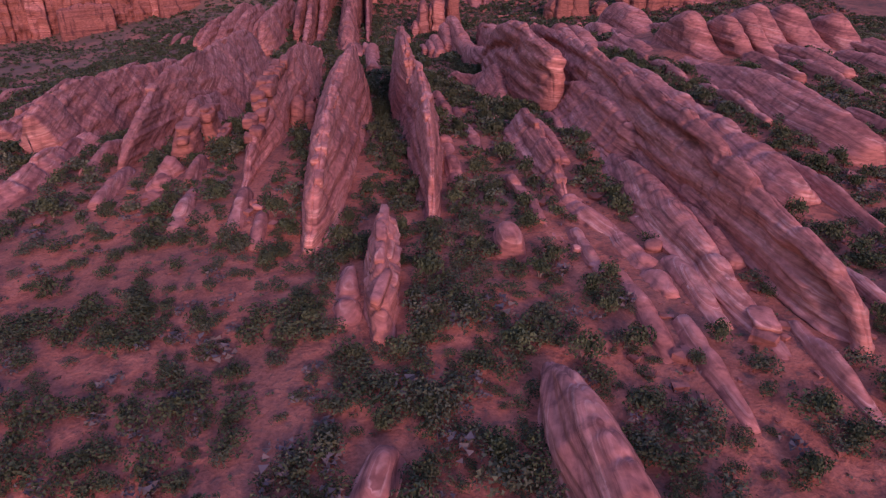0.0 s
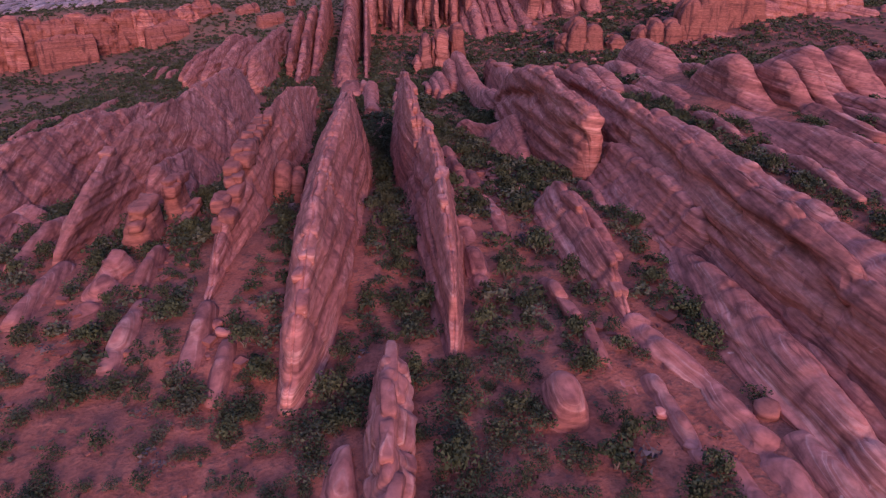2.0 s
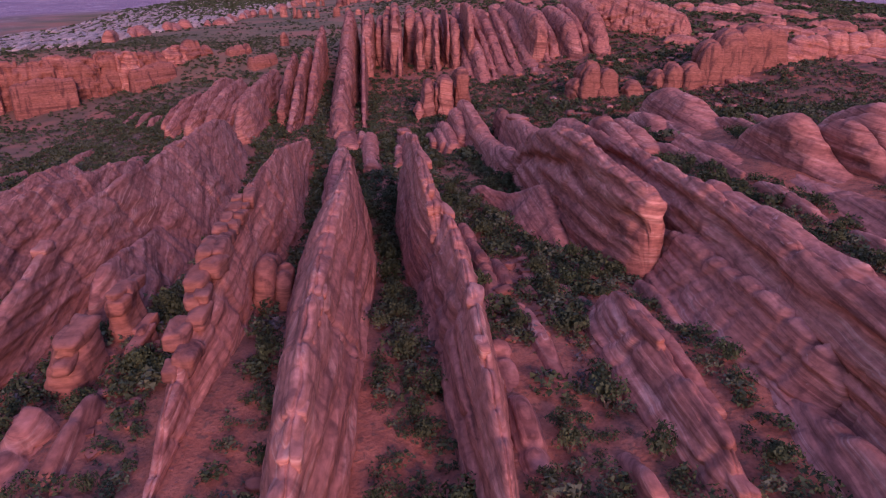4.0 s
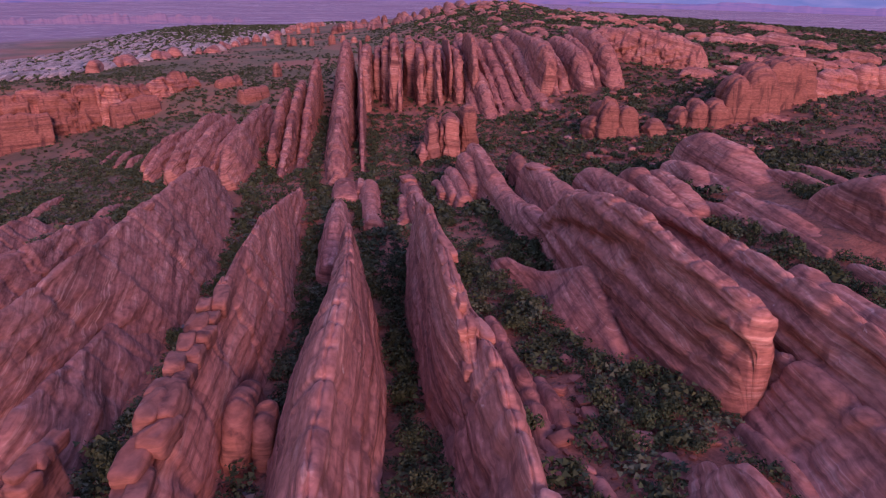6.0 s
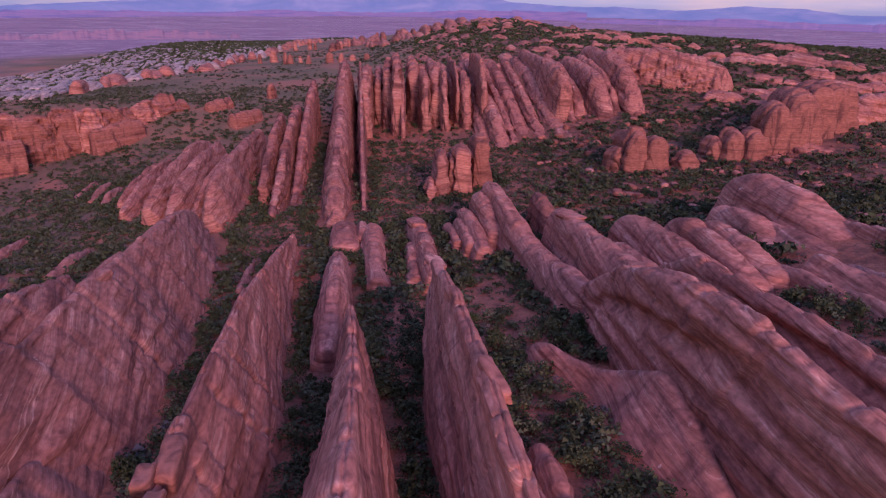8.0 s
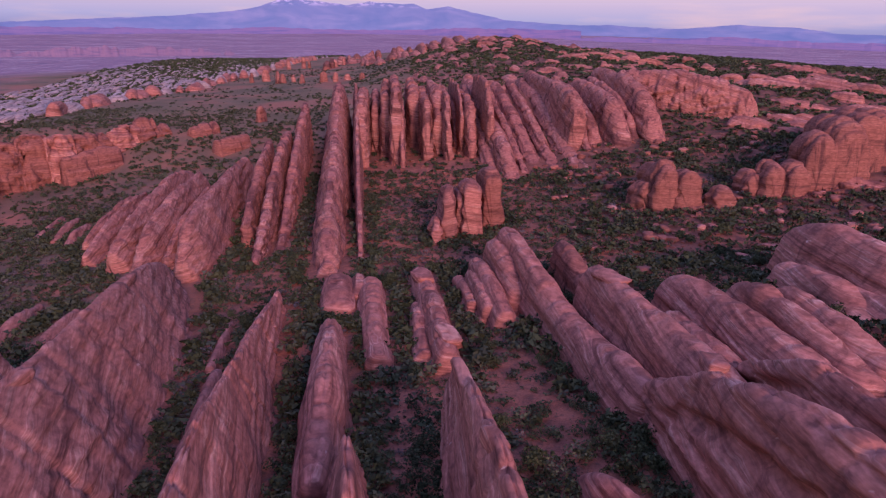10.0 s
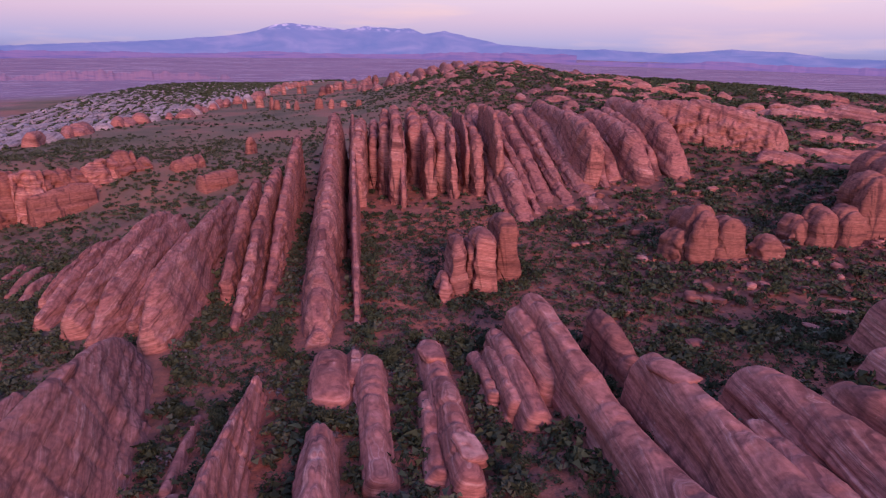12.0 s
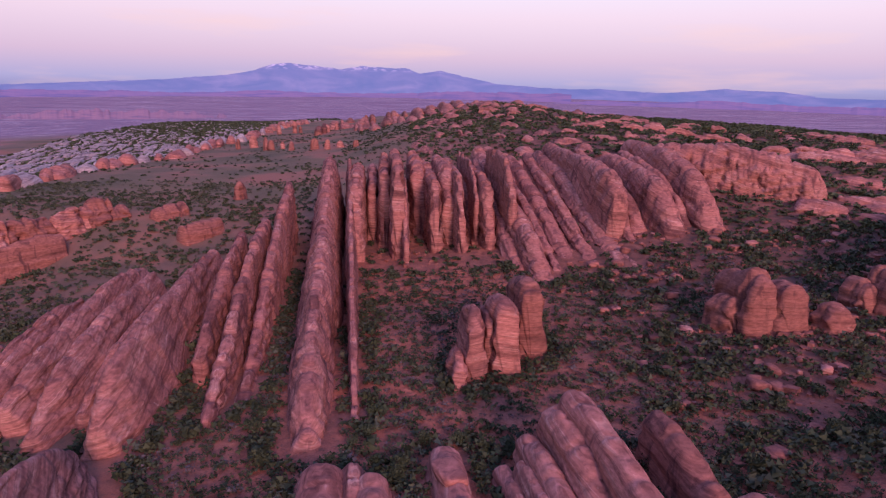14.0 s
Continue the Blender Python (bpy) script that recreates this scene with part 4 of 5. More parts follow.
# fluted cliff of the far hill
rr = random.Random(5)
xx = -37.0
k = 0
while xx < 12:
    wide = rr.choice([0.5, 0.7, 0.9, 1.3, 1.8])
    xx += wide * 1.1
    yy = 362 + rr.uniform(-13, 19)
    zz = 27.4 + rr.uniform(-6.5, 3.4)
    fin([(xx + 0.9, yy - rr.uniform(7, 16), zz - rr.uniform(9, 17)), (xx + 0.3, yy - 2.5, zz - rr.uniform(0.6, 3)), (xx, yy + 5, zz + 0.6), (xx - 1.6, yy + 34, zz + 1.2)], wide, wide * 1.35 + 0.4, 110 + k, CLIFF, ROCK_CLIFF, group="spires of the far cliff", step=0.6, rows=44, rough=0.9, joint=2.6, flute=0.5, box=3.0, ledge=0.4, blunt=0.8, bead=0.75)
    xx += wide * 1.0 + rr.uniform(0.1, 1.6)
    k += 1
for k, (pts, t_, b_) in enumerate([
    ([(16.4, 322, 3), (15.4, 328, 7), (14.3, 338, 13), (10.4, 383, 20), (7.1, 421, 30)], 2.6, 3.8),
    ([(10.6, 330, 4), (9.6, 345, 9), (7.6, 368, 16), (4, 400, 27)], 1.5, 2.6),
    ([(25.2, 330, 3), (24.4, 339, 7), (22.2, 364, 16), (18, 412, 28)], 2.3, 3.4),
    ([(31, 328, 4), (30, 340, 9), (27.6, 366, 18), (24, 410, 28.5)], 1.6, 2.6),
    ([(38.6, 324, 3.5), (38.1, 331, 7), (35.9, 355, 14), (33.4, 384, 23), (30.2, 421, 29)], 2.7, 3.9),
    ([(40.8, 344, 22), (39.8, 353, 28), (37.1, 386, 30.4), (34, 420, 31)], 2.2, 4.2),
    ([(55.2, 337, 10), (54.8, 343, 19), (53.8, 353, 25.6), (52.2, 372, 29), (50, 396, 30)], 2.8, 4.4),
    ([(47.6, 345, 12), (46.6, 356, 20), (44.6, 380, 27), (42.4, 405, 30)], 1.8, 3.2),
    ([(66.8, 340, 13), (66.2, 347, 21), (65.5, 355, 28), (64, 372, 32.4), (61, 407, 34)], 3.0, 4.8),
    ([(20.4, 327, 3), (19.4, 338, 8), (17, 364, 16), (13, 404, 28.5)], 1.0, 1.8),
    ([(43.6, 338, 9), (42.6, 348, 15), (40.6, 370, 24), (37.6, 402, 30)], 1.2, 2.2),
    ([(60.6, 344, 13), (60, 352, 20), (58.4, 368, 27), (56, 398, 31)], 1.5, 2.6),
    ([(64, 392, 33.5), (76, 384, 34.6), (88, 376, 34.4), (98, 368, 32.2), (106, 361, 28.5), (109, 358, 23)], 4.5, 9.0),
]):
    fin(pts, t_, b_, 130 + k, CLIFF, ROCK_CLIFF, group="leaning fins of the far cliff", step=0.7, rows=40, rough=0.85, joint=1.3, flute=0.45 if t_ < 3.5 else 1.2, taper=(0.7, 0.7), ledge=0.5 if t_ < 3.5 else 1.1, rise=0.26, bead=0.55 if t_ < 3.5 else 1.8)

# low slickrock ribs on the right-hand slope
ribs = random.Random(21)
for k, (x0, y0, ln, h) in enumerate([(16, 58, 12, 1.0), (19, 44, 16, 1.2), (22.5, 36, 15, 1.4), (24.6, 48, 14, 1.5), (29.5, 58, 20, 2.4), (31.5, 36, 14, 1.2), (13.4, 88, 14, 1.2), (17.6, 90, 22, 2.2), (19.6, 104, 14, 1.6), (36.5, 60, 16, 1.6), (39.5, 46, 14, 1.4), (47, 64, 24, 2.2), (50, 100, 26, 2.2), (62, 100, 30, 2.4), (66, 84, 22, 2.0), (73, 110, 34, 2.6), (80, 92, 28, 2.4), (45, 150, 24, 2.2), (47, 128, 20, 2.0), (42.5, 168, 20, 2.4), (60, 178, 20, 2.6), (68, 182, 24, 2.4), (5.6, 96, 16, 1.3), (3.4, 118, 12, 1.6), (24, 140, 14, 1.2), (90, 130, 30, 3), (96, 100, 30, 2.4)]):
    g0 = [float(terrain(x0 - 0.09 * q, y0 + q)) for q in (0, ln / 2, ln)]
    fin([(x0, y0, g0[0] + h * 0.4), (x0 - 0.045 * ln, y0 + ln / 2, g0[1] + h), (x0 - 0.09 * ln, y0 + ln, g0[2] + h * 0.5)], ribs.uniform(0.5, 0.9), ribs.uniform(1.1, 1.9), 200 + k, "low rounded slickrock rib half buried in sand", group="low slickrock ribs", called="slickrock_rib", step=0.7, rows=20, joint=0.5, rough=0.7)
for k, (x0, y0, ln, h) in enumerate([(-20.6, 66, 10, 1.0), (-24, 70, 12, 1.6), (-31, 70, 14, 1.4), (-34, 84, 12, 1.8), (-44, 78, 16, 1.8), (-52, 92, 24, 2.4), (-21, 150, 26, 2.0), (-36, 170, 24, 2.4), (-42, 180, 26, 2.6), (-46, 205, 22, 2.0), (-54, 205, 22, 2.4), (-92, 160, 30, 2.4), (-110, 170, 36, 2.6), (-118, 200, 34, 2.4), (-126, 180, 40, 2.6), (-112, 235, 26, 2.2), (-90, 222, 24, 2.0), (-80, 220, 20, 1.8), (-108, 286, 20, 2.2), (-114, 292, 22, 2.0), (-121, 296, 22, 1.6)]):
    g0 = [float(terrain(x0 - 0.11 * q, y0 + q)) for q in (0, ln / 2, ln)]
    fin([(x0, y0, g0[0] + h * 0.4), (x0 - 0.055 * ln, y0 + ln / 2, g0[1] + h), (x0 - 0.11 * ln, y0 + ln, g0[2] + h * 0.5)], ribs.uniform(0.5, 1.0), ribs.uniform(1.2, 2.2), 240 + k, "low rounded slickrock rib half buried in sand", ROCK_TILT, group="low slickrock ribs", called="slickrock_rib", step=0.7, rows=20, joint=0.6, rough=0.7)
# thin fin beside the tall pair, and a stub at its foot
fin([(2.2, 84, 11.5), (1.6, 92, 13.0), (0.4, 104, 12.6)], 1.0, 1.8, 280, "stubby pale sandstone block against a fin", step=0.5)
fin([(1.9, 112, 10.5), (0.6, 128, 11), (-1.4, 146, 9.5)], 0.8, 1.8, 281, LOW, step=0.6)

# left-hand cliff below the plateau edge
bl = random.Random(14)
EDGE = np.array([(-262, 290, 5), (-232, 304, 7.5), (-208, 318, 8.6), (-186, 330, 9.2), (-168, 341, 9.2), (-157, 348, 9.6), (-147, 357, 10.2), (-138, 366, 10.2), (-131, 378, 10.8), (-125, 389, 11.4), (-117, 397, 11.6)], float)
along = np.concatenate([[0], np.cumsum(np.linalg.norm(np.diff(EDGE[:, :2], axis=0), axis=1))])
q = 0.0
k = 0
while q < along[-1] - 4:
    ln = bl.uniform(8, 15)
    a, m, b = [np.array([np.interp(min(q + f * ln, along[-1]), along, EDGE[:, c]) for c in range(3)]) for f in (-0.1, 0.5, 1.1)]
    push = bl.uniform(-3.0, 2.0)
    dz = bl.uniform(-1.8, 1.6)
    shift = np.array([0.55 * push, -0.83 * push, dz])
    fin([tuple(a + shift + [0, 0, -bl.uniform(0.5, 2.5)]), tuple(m + shift), tuple(b + shift + [0, 0, -bl.uniform(0.5, 2.5)])], bl.uniform(1.4, 3.2), bl.uniform(3.6, 5.6), 300 + k, "blocky orange sandstone bluff at a plateau edge", ROCK_ORANGE if k % 3 else ROCK, group="bluffs at the plateau edge", called="sandstone_bluff", step=0.6, rows=50, joint=2.2, rough=1.5, flute=1.2, box=3.3, blunt=0.6, bead=2.0)
    q += ln * bl.uniform(0.72, 0.95)
    k += 1
for k, (pts, t_, b_) in enumerate([
    ([(-107, 390, 8.4), (-103, 396, 10.2), (-98, 402, 9.6)], 2.4, 3.6),
    ([(-88.4, 432, 9.4), (-88, 436, 14.4), (-87, 440, 9)], 1.1, 2.0),
    ([(-92, 372, 6), (-87, 378, 8), (-82, 386, 7.4)], 1.8, 3.0),
    ([(-140, 352, 3), (-132, 362, 5.5), (-126, 370, 4)], 1.6, 3.4),
    ([(-176, 322, 1), (-166, 330, 3.6), (-156, 338, 2)], 1.6, 3.6),
]):
    fin(pts, t_, b_, 324 + k, "blocky orange sandstone bluff at a plateau edge", ROCK_ORANGE, group="bluffs at the plateau edge", called="sandstone_bluff", step=0.6, rows=30, joint=1.6, rough=0.9, flute=0.5, box=3.2, blunt=0.7)
# small towers and pale ledge along the far plateau edge
tw = random.Random(8)
for k, (x0, y0, h0) in enumerate([(-160, 730, 10), (-151, 746, 11), (-133, 708, 11), (-128, 704, 9), (-120, 710, 7), (-107, 675, 9), (-88, 662, 9), (-78, 657, 8), (-70, 668, 6), (-56, 638, 6), (-164, 932, 12), (-149, 946, 14), (-143, 950, 9), (-105, 884, 10), (-98, 913, 10), (-72, 1010, 12), (-60, 960, 10)]):
    z0 = float(terrain(x0, y0)) + h0
    w0 = tw.uniform(1.1, 2.3)
    fin([(x0, y0 - w0 * 1.5, z0 - 2.5), (x0 - 0.4, y0, z0), (x0 - 1, y0 + w0 * 2, z0 - 3)], w0, w0 * 1.4, 330 + k, "small red sandstone tower on the flat", ROCK_ORANGE if k % 3 == 0 else ROCK, group="towers on the flat", called="sandstone_tower", step=0.6, rows=34, box=3.2, blunt=0.5, joint=1.8, bead=0.8, flute=0.5)
RIM = np.array([(-196, 470), (-203, 500), (-206, 540), (-200, 616), (-188, 660), (-193, 735), (-192, 800), (-186, 850), (-190, 1000), (-198, 1200), (-205, 1450), (-190, 1800)], float)
k = 0
while k < 40:
    y0 = 470 + k * 17 + tw.uniform(-5, 5) + max(0, k - 20) * 12
    x0 = float(np.interp(y0, RIM[:, 1], RIM[:, 0])) + tw.uniform(-4, 4)
    z0 = float(terrain(x0, y0)) + tw.uniform(3.5, 7.5) * (1 + max(0, y0 - 700) / 1400)
    ln, w0 = tw.uniform(7, 15) * (1 + max(0, y0 - 700) / 1200), tw.uniform(2.2, 5.0)
    fin([(x0 + 2, y0 - ln, z0 - tw.uniform(1, 3)), (x0, y0, z0), (x0 - 2, y0 + ln, z0 - tw.uniform(0.5, 2))], w0, w0 * 1.5, 350 + k, "pale-topped sandstone ledge along the plateau rim", ROCK_PALE if k % 4 == 1 else ROCK, group="ledges of the plateau rim", called="rim_ledge", step=1.1, rows=22, box=3.0, joint=1.5)
    k += 1
# rocks on top of the far hill and along its skyline
hl = random.Random(4)
for k in range(170):
    x0 = hl.uniform(-14, 150)
    y0 = 405 + hl.uniform(0, 1) ** 1.2 * 420
    z0 = float(terrain(x0, y0)) + hl.uniform(0.8, 3.6)
    ln = hl.uniform(6, 18) * (1 + (y0 - 405) / 700)
    w0 = hl.uniform(0.9, 2.4) * (1 + (y0 - 405) / 600)
    dx, dy = (0.10, -0.5) if x0 < 35 + hl.uniform(-25, 25) else (0.42, -0.26)
    fin([(x0 + ln * dx, y0 + ln * dy, z0 - hl.uniform(2, 4.5)), (x0, y0, z0), (x0 - ln * dx, y0 - ln * dy, z0 - hl.uniform(0.5, 2))], w0, w0 * 1.7, 2400 + k, "weathered sandstone outcrop on the far plateau", ROCK_TILT if k % 3 == 0 else ROCK, group="outcrops of the far plateau", called="rock_outcrop", step=0.9, rows=26, box=3.2, joint=1.4, ledge=0.6, bead=1.1, flute=0.6)
for k in range(110):
    x0 = -105 + 32 * (k % 8) + hl.gauss(0, 9)
    y0 = 740 + hl.uniform(0, 1) * 240 + max(0, -x0) * 1.2
    z0 = float(terrain(x0, y0)) + hl.uniform(3, 10) * (0.7 + 0.3 * (x0 < 40))
    w0 = hl.uniform(1.6, 5.0)
    fin([(x0 + 2, y0 - hl.uniform(10, 24), z0 - hl.uniform(2, 6)), (x0, y0, z0), (x0 - 2, y0 + hl.uniform(8, 20), z0 - hl.uniform(1, 3))], w0, w0 * 1.5, 620 + k, "red sandstone fin along the far skyline", ROCK_ORANGE if k % 3 == 0 else ROCK, group="fins along the skyline", called="skyline_rock", step=1.5, rows=18, box=3.4, joint=1.5, blunt=0.6)
# broken ledges right of the hill
for k in range(46):
    x0, y0 = hl.uniform(98, 215), hl.uniform(285, 520)
    z0 = float(terrain(x0, y0)) + hl.uniform(1.5, 4.5)
    ln = hl.uniform(12, 30)
    fin([(x0 + ln * 0.4, y0 - ln * 0.3, z0 - 2), (x0, y0, z0), (x0 - ln * 0.4, y0 + ln * 0.3, z0 - 1)], hl.uniform(1.6, 3.6), hl.uniform(3.5, 6), 560 + k, "broken sandstone ledge with scrub around", group="broken ledges", called="rock_ledge", step=0.9, rows=26, ledge=0.7, box=3.2, joint=1.4, bead=1.1, flute=0.6)


# ---------------------------------------------------------------- boulders and rubble
br = random.Random(33)


def boulder(x, y, r, seed, mat=ROCK):
    b = block_mesh("boulder", (r * br.uniform(0.7, 1.1), r * br.uniform(0.8, 1.3), r * br.uniform(0.4, 0.65)), seed, mat, nu=12, nv=8, power=0.5)
    b.matrix_world = pose(x, y, float(terrain(x, y)) + r * 0.25, br.uniform(-15, 15), br.uniform(-15, 15), br.uniform(0, 180))
    FOOT.append((x, y, r))
    return tagged(b, "fallen red sandstone boulder on the desert floor", "boulder", "fallen boulders")


spots = [(22.5, 64, 1.6), (24.5, 66, 1.3), (25.6, 61, 1.0), (27.2, 57.5, 0.8), (14.5, 64, 0.8), (15.6, 60.5, 0.9), (-18.6, 84, 1.2), (-22.5, 76.5, 1.3), (-23.6, 78, 1.1), (-36, 99, 1.3), (-35.4, 96.5, 1.1), (-40.6, 93, 1.2),
         (2.6, 117, 1.5), (3.8, 112, 1.2), (6.0, 121, 1.5), (8.2, 124, 1.6), (4.2, 126, 1.2), (9.4, 116, 1.8), (11.0, 113, 1.4), (7.4, 110, 1.5), (5.2, 105, 1.1), (2.0, 122, 1.2), (1.2, 108, 1.0), (10.5, 130, 1.2), (6.2, 133, 1.5)]
for k, (x, y, r) in enumerate(spots):
    boulder(x, y, r * 0.62, 700 + k, ROCK_ORANGE if k % 3 == 0 else ROCK)
for k in range(210):
    x, y = br.uniform(22, 105), br.uniform(228, 345)
    boulder(x, y, br.uniform(0.5, 1.5), 760 + k, ROCK if k % 3 == 0 else ROCK_ORANGE)

def rubble(x_lo, x_hi, y_lo, y_hi, many, seed, label, big=0.5):
    """Broken rock too small and too many to count, in one mesh."""
    r = np.random.RandomState(seed)
    x, y = r.uniform(x_lo, x_hi, many), r.uniform(y_lo, y_hi, many)
    ok = r.uniform(size=many) < np.clip(0.45 + 1.8 * fbm(x / 11, y / 11, seed, 3, seed), 0.03, 1)
    x, y = x[ok], y[ok]
    n = len(x)
    size = np.clip(r.lognormal(math.log(big * 0.5), 0.55, n), 0.12, big * 2.4)
    corner = np.array([(-1, -1, -1), (1, -1, -1), (1, 1, -1), (-1, 1, -1), (-1, -1, 1), (1, -1, 1), (1, 1, 1), (-1, 1, 1)], float)
    v = corner[None] * r.uniform(0.55, 1.0, (n, 8, 3)) * np.stack([size, size * r.uniform(0.8, 1.7, n), size * r.uniform(0.4, 0.8, n)], -1)[:, None, :]
    t = r.uniform(0, 6.283, n)
    c, s_ = np.cos(t)[:, None], np.sin(t)[:, None]
    v = np.stack([v[..., 0] * c - v[..., 1] * s_ + x[:, None], v[..., 0] * s_ + v[..., 1] * c + y[:, None], v[..., 2] + (terrain(x, y) + 0.25 * size)[:, None]], -1)
    f = np.array([(0, 3, 2, 1), (4, 5, 6, 7), (0, 1, 5, 4), (1, 2, 6, 5), (2, 3, 7, 6), (3, 0, 4, 7)])
    f = (f[None] + 8 * np.arange(n)[:, None, None]).reshape(-1, 4)
    return tagged(mesh_object("rubble", v.reshape(-1, 3), f, ROCK_ORANGE, smooth=False), label, "rubble", kind="stuff")


rubble(18, 150, 240, 345, 6500, 41, "broken red rock strewn down a talus slope", 0.5)
rubble(1, 16, 103, 150, 500, 42, "broken red rock piled between sandstone fins", 0.5)
rubble(-30, 20, 300, 360, 900, 43, "broken red rock below a cliff foot", 0.6)
rubble(12, 60, 34, 112, 900, 44, "loose red stones on a sandy slope", 0.45)
rubble(-60, -14, 50, 112, 500, 45, "loose red stones on a sandy slope", 0.4)

# ---------------------------------------------------------------- plants
CELL, OX, OY, NX, NY = 0.8, -320.0, -20.0, 800, 1200
blocked = np.zeros((NX, NY), bool)
for x, y, w in FOOT:
    r = w + 0.2
    i0, i1 = int((x - r - OX) / CELL), int((x + r - OX) / CELL) + 2
    j0, j1 = int((y - r - OY) / CELL), int((y + r - OY) / CELL) + 2
    if i1 < 0 or j1 < 0 or i0 >= NX or j0 >= NY:
        continue
    i0, j0 = max(i0, 0), max(j0, 0)
    I, J = np.meshgrid(np.arange(i0, min(i1, NX)), np.arange(j0, min(j1, NY)), indexing="ij")
    blocked[I, J] |= (I * CELL + OX - x) ** 2 + (J * CELL + OY - y) ** 2 < r * r
near = np.zeros_like(blocked)
for di in range(-4, 5):
    for dj in range(-4, 5):
        near |= np.roll(np.roll(blocked, di, 0), dj, 1)


def cell(x, y):
    return np.clip(((x - OX) / CELL).astype(int), 0, NX - 1), np.clip(((y - OY) / CELL).astype(int), 0, NY - 1)


def shrub_shape(seed, leaves, leaf, lobes=4):
    """Leaf clumps of one plant of unit radius: corner offsets (leaves, 3, 3)."""
    r = np.random.RandomState(seed)
    cen = np.stack([r.uniform(-0.55, 0.55, lobes), r.uniform(-0.55, 0.55, lobes), r.uniform(0.25, 0.75, lobes)], -1)
    rad = r.uniform(0.35, 0.62, lobes)
    k = r.randint(0, lobes, leaves)
    d = r.normal(size=(leaves, 3))
    d[:, 2] = np.abs(d[:, 2]) * 0.9 - 0.25
    d /= np.linalg.norm(d, axis=1)[:, None]
    p = cen[k] + d * (rad[k] * r.uniform(0.65, 1.08, leaves))[:, None]
    p[:, 2] = np.maximum(p[:, 2], 0.04)
    n = d + r.normal(size=(leaves, 3)) * 0.55
    n /= np.linalg.norm(n, axis=1)[:, None]
    t = np.cross(n, r.normal(size=(leaves, 3)))
    t /= np.linalg.norm(t, axis=1)[:, None]
    b = np.cross(n, t)
    s = leaf * r.uniform(0.6, 1.35, leaves)[:, None]
    w = r.uniform(0.5, 1.0, (4, leaves))[:, :, None]
    return np.stack([p - t * s * w[0] - b * s * 0.6, p + t * s * w[1] - b * s * 0.5, p + t * s * (w[2] - 0.75) + b * s * w[3] * 1.2], 1)


def scatter(name, places, shapes, mat, label, flat=0.8):
    """All plants of one kind that nobody could count, in one mesh."""
    r = np.random.RandomState(len(places))
    out = []
    for x, y, z, rad in places:
        q = shapes[r.randint(len(shapes))]
        a = r.uniform(0, 6.283)
        c, s = math.cos(a), math.sin(a)
        X, Y = q[..., 0] * c - q[..., 1] * s, q[..., 0] * s + q[..., 1] * c
        out.append(np.stack([X * rad * r.uniform(0.85, 1.2) + x, Y * rad + y, q[..., 2] * rad * flat * r.uniform(0.8, 1.25) + z - 0.05], -1))
    v = np.concatenate(out).reshape(-1, 3)
    ob = mesh_object(name, v, np.arange(len(v)).reshape(-1, 3), mat, smooth=False)
    return tagged(ob, label, "shrubs", kind="stuff")


pr = np.random.RandomState(77)
gxs, gys = np.meshgrid(np.arange(-135, 150, 1.42), np.arange(16, 335, 1.42), indexing="ij")
X = (gxs + pr.uniform(-0.85, 0.85, gxs.shape)).ravel()
Y = (gys + pr.uniform(-0.85, 0.85, gys.shape)).ravel()
clump = fbm(X / 9, Y / 9, 1.5, 3, 60) + 0.5 * fbm(X / 30, Y / 30, 2.5, 2, 61)
ci, cj = cell(X, Y)
sandy = np.abs(vnoise(X / 10, Y / 13, 4.4, 66)) < 0.075
chance = np.where(sandy, 0.05, np.clip(0.84 + 0.8 * clump, 0.30, 0.95))
chance = np.where(Y < 90, chance * np.where((np.abs(X) < 13) & (Y < 60), 0.95, 0.74), chance)
chance = np.where((Y > 56) & (Y < 100) & (X < -8), chance * 0.62, chance)
chance = np.where(near[ci, cj], np.maximum(chance, np.where(Y < 90, 0.7, 0.92)), chance)
chance = np.where((X > 5) & (X < 45) & (Y < 75), chance * 0.8, chance)
chance = np.where((X > 20) & (Y > 245) & (Y < 335), np.clip(chance * 0.55 + 0.5 * clump, 0.04, 0.9), chance)
chance = np.where((X > -60) & (X < 40) & (Y > 235), np.maximum(chance, 0.72), chance)
trail = np.array([(-5, 50), (-10.8, 48), (-12.9, 44.1), (-14.1, 40.7), (-13.9, 37), (-14, 30)])
off_trail = np.full(X.shape, 99.0)
for (ax, ay), (bx, by) in zip(trail[:-1], trail[1:]):
    f = np.clip(((X - ax) * (bx - ax) + (Y - ay) * (by - ay)) / ((bx - ax) ** 2 + (by - ay) ** 2), 0, 1)
    off_trail = np.minimum(off_trail, np.hypot(X - ax - f * (bx - ax), Y - ay - f * (by - ay)))
inside = (Y > 76) | (np.abs(X) < 52 + 16 * pr.uniform(size=X.shape))
chance = np.where((off_trail > 1.5) & (off_trail < 4.2), np.maximum(chance, 0.88), chance)
keep = inside & (~blocked[ci, cj]) & (pr.uniform(size=X.shape) < chance) & (off_trail > 1.35)
X, Y = X[keep], Y[keep]
Z = terrain(X, Y)
R = np.clip(pr.lognormal(-0.17, 0.38, X.shape), 0.35, 1.6)
kind = pr.uniform(size=X.shape) + 0.25 * fbm(X / 14, Y / 14, 7.7, 2, 71)
ci, cj = cell(X, Y)
R = np.where(near[ci, cj] & (Y > 95), R * 1.4, np.where(Y < 85, R * np.where((np.abs(X) < 13) & (Y < 60), 1.45, 1.2), R))
kind = np.where(near[ci, cj], kind - 0.15, kind)
P = np.stack([X, Y, Z, R], -1)
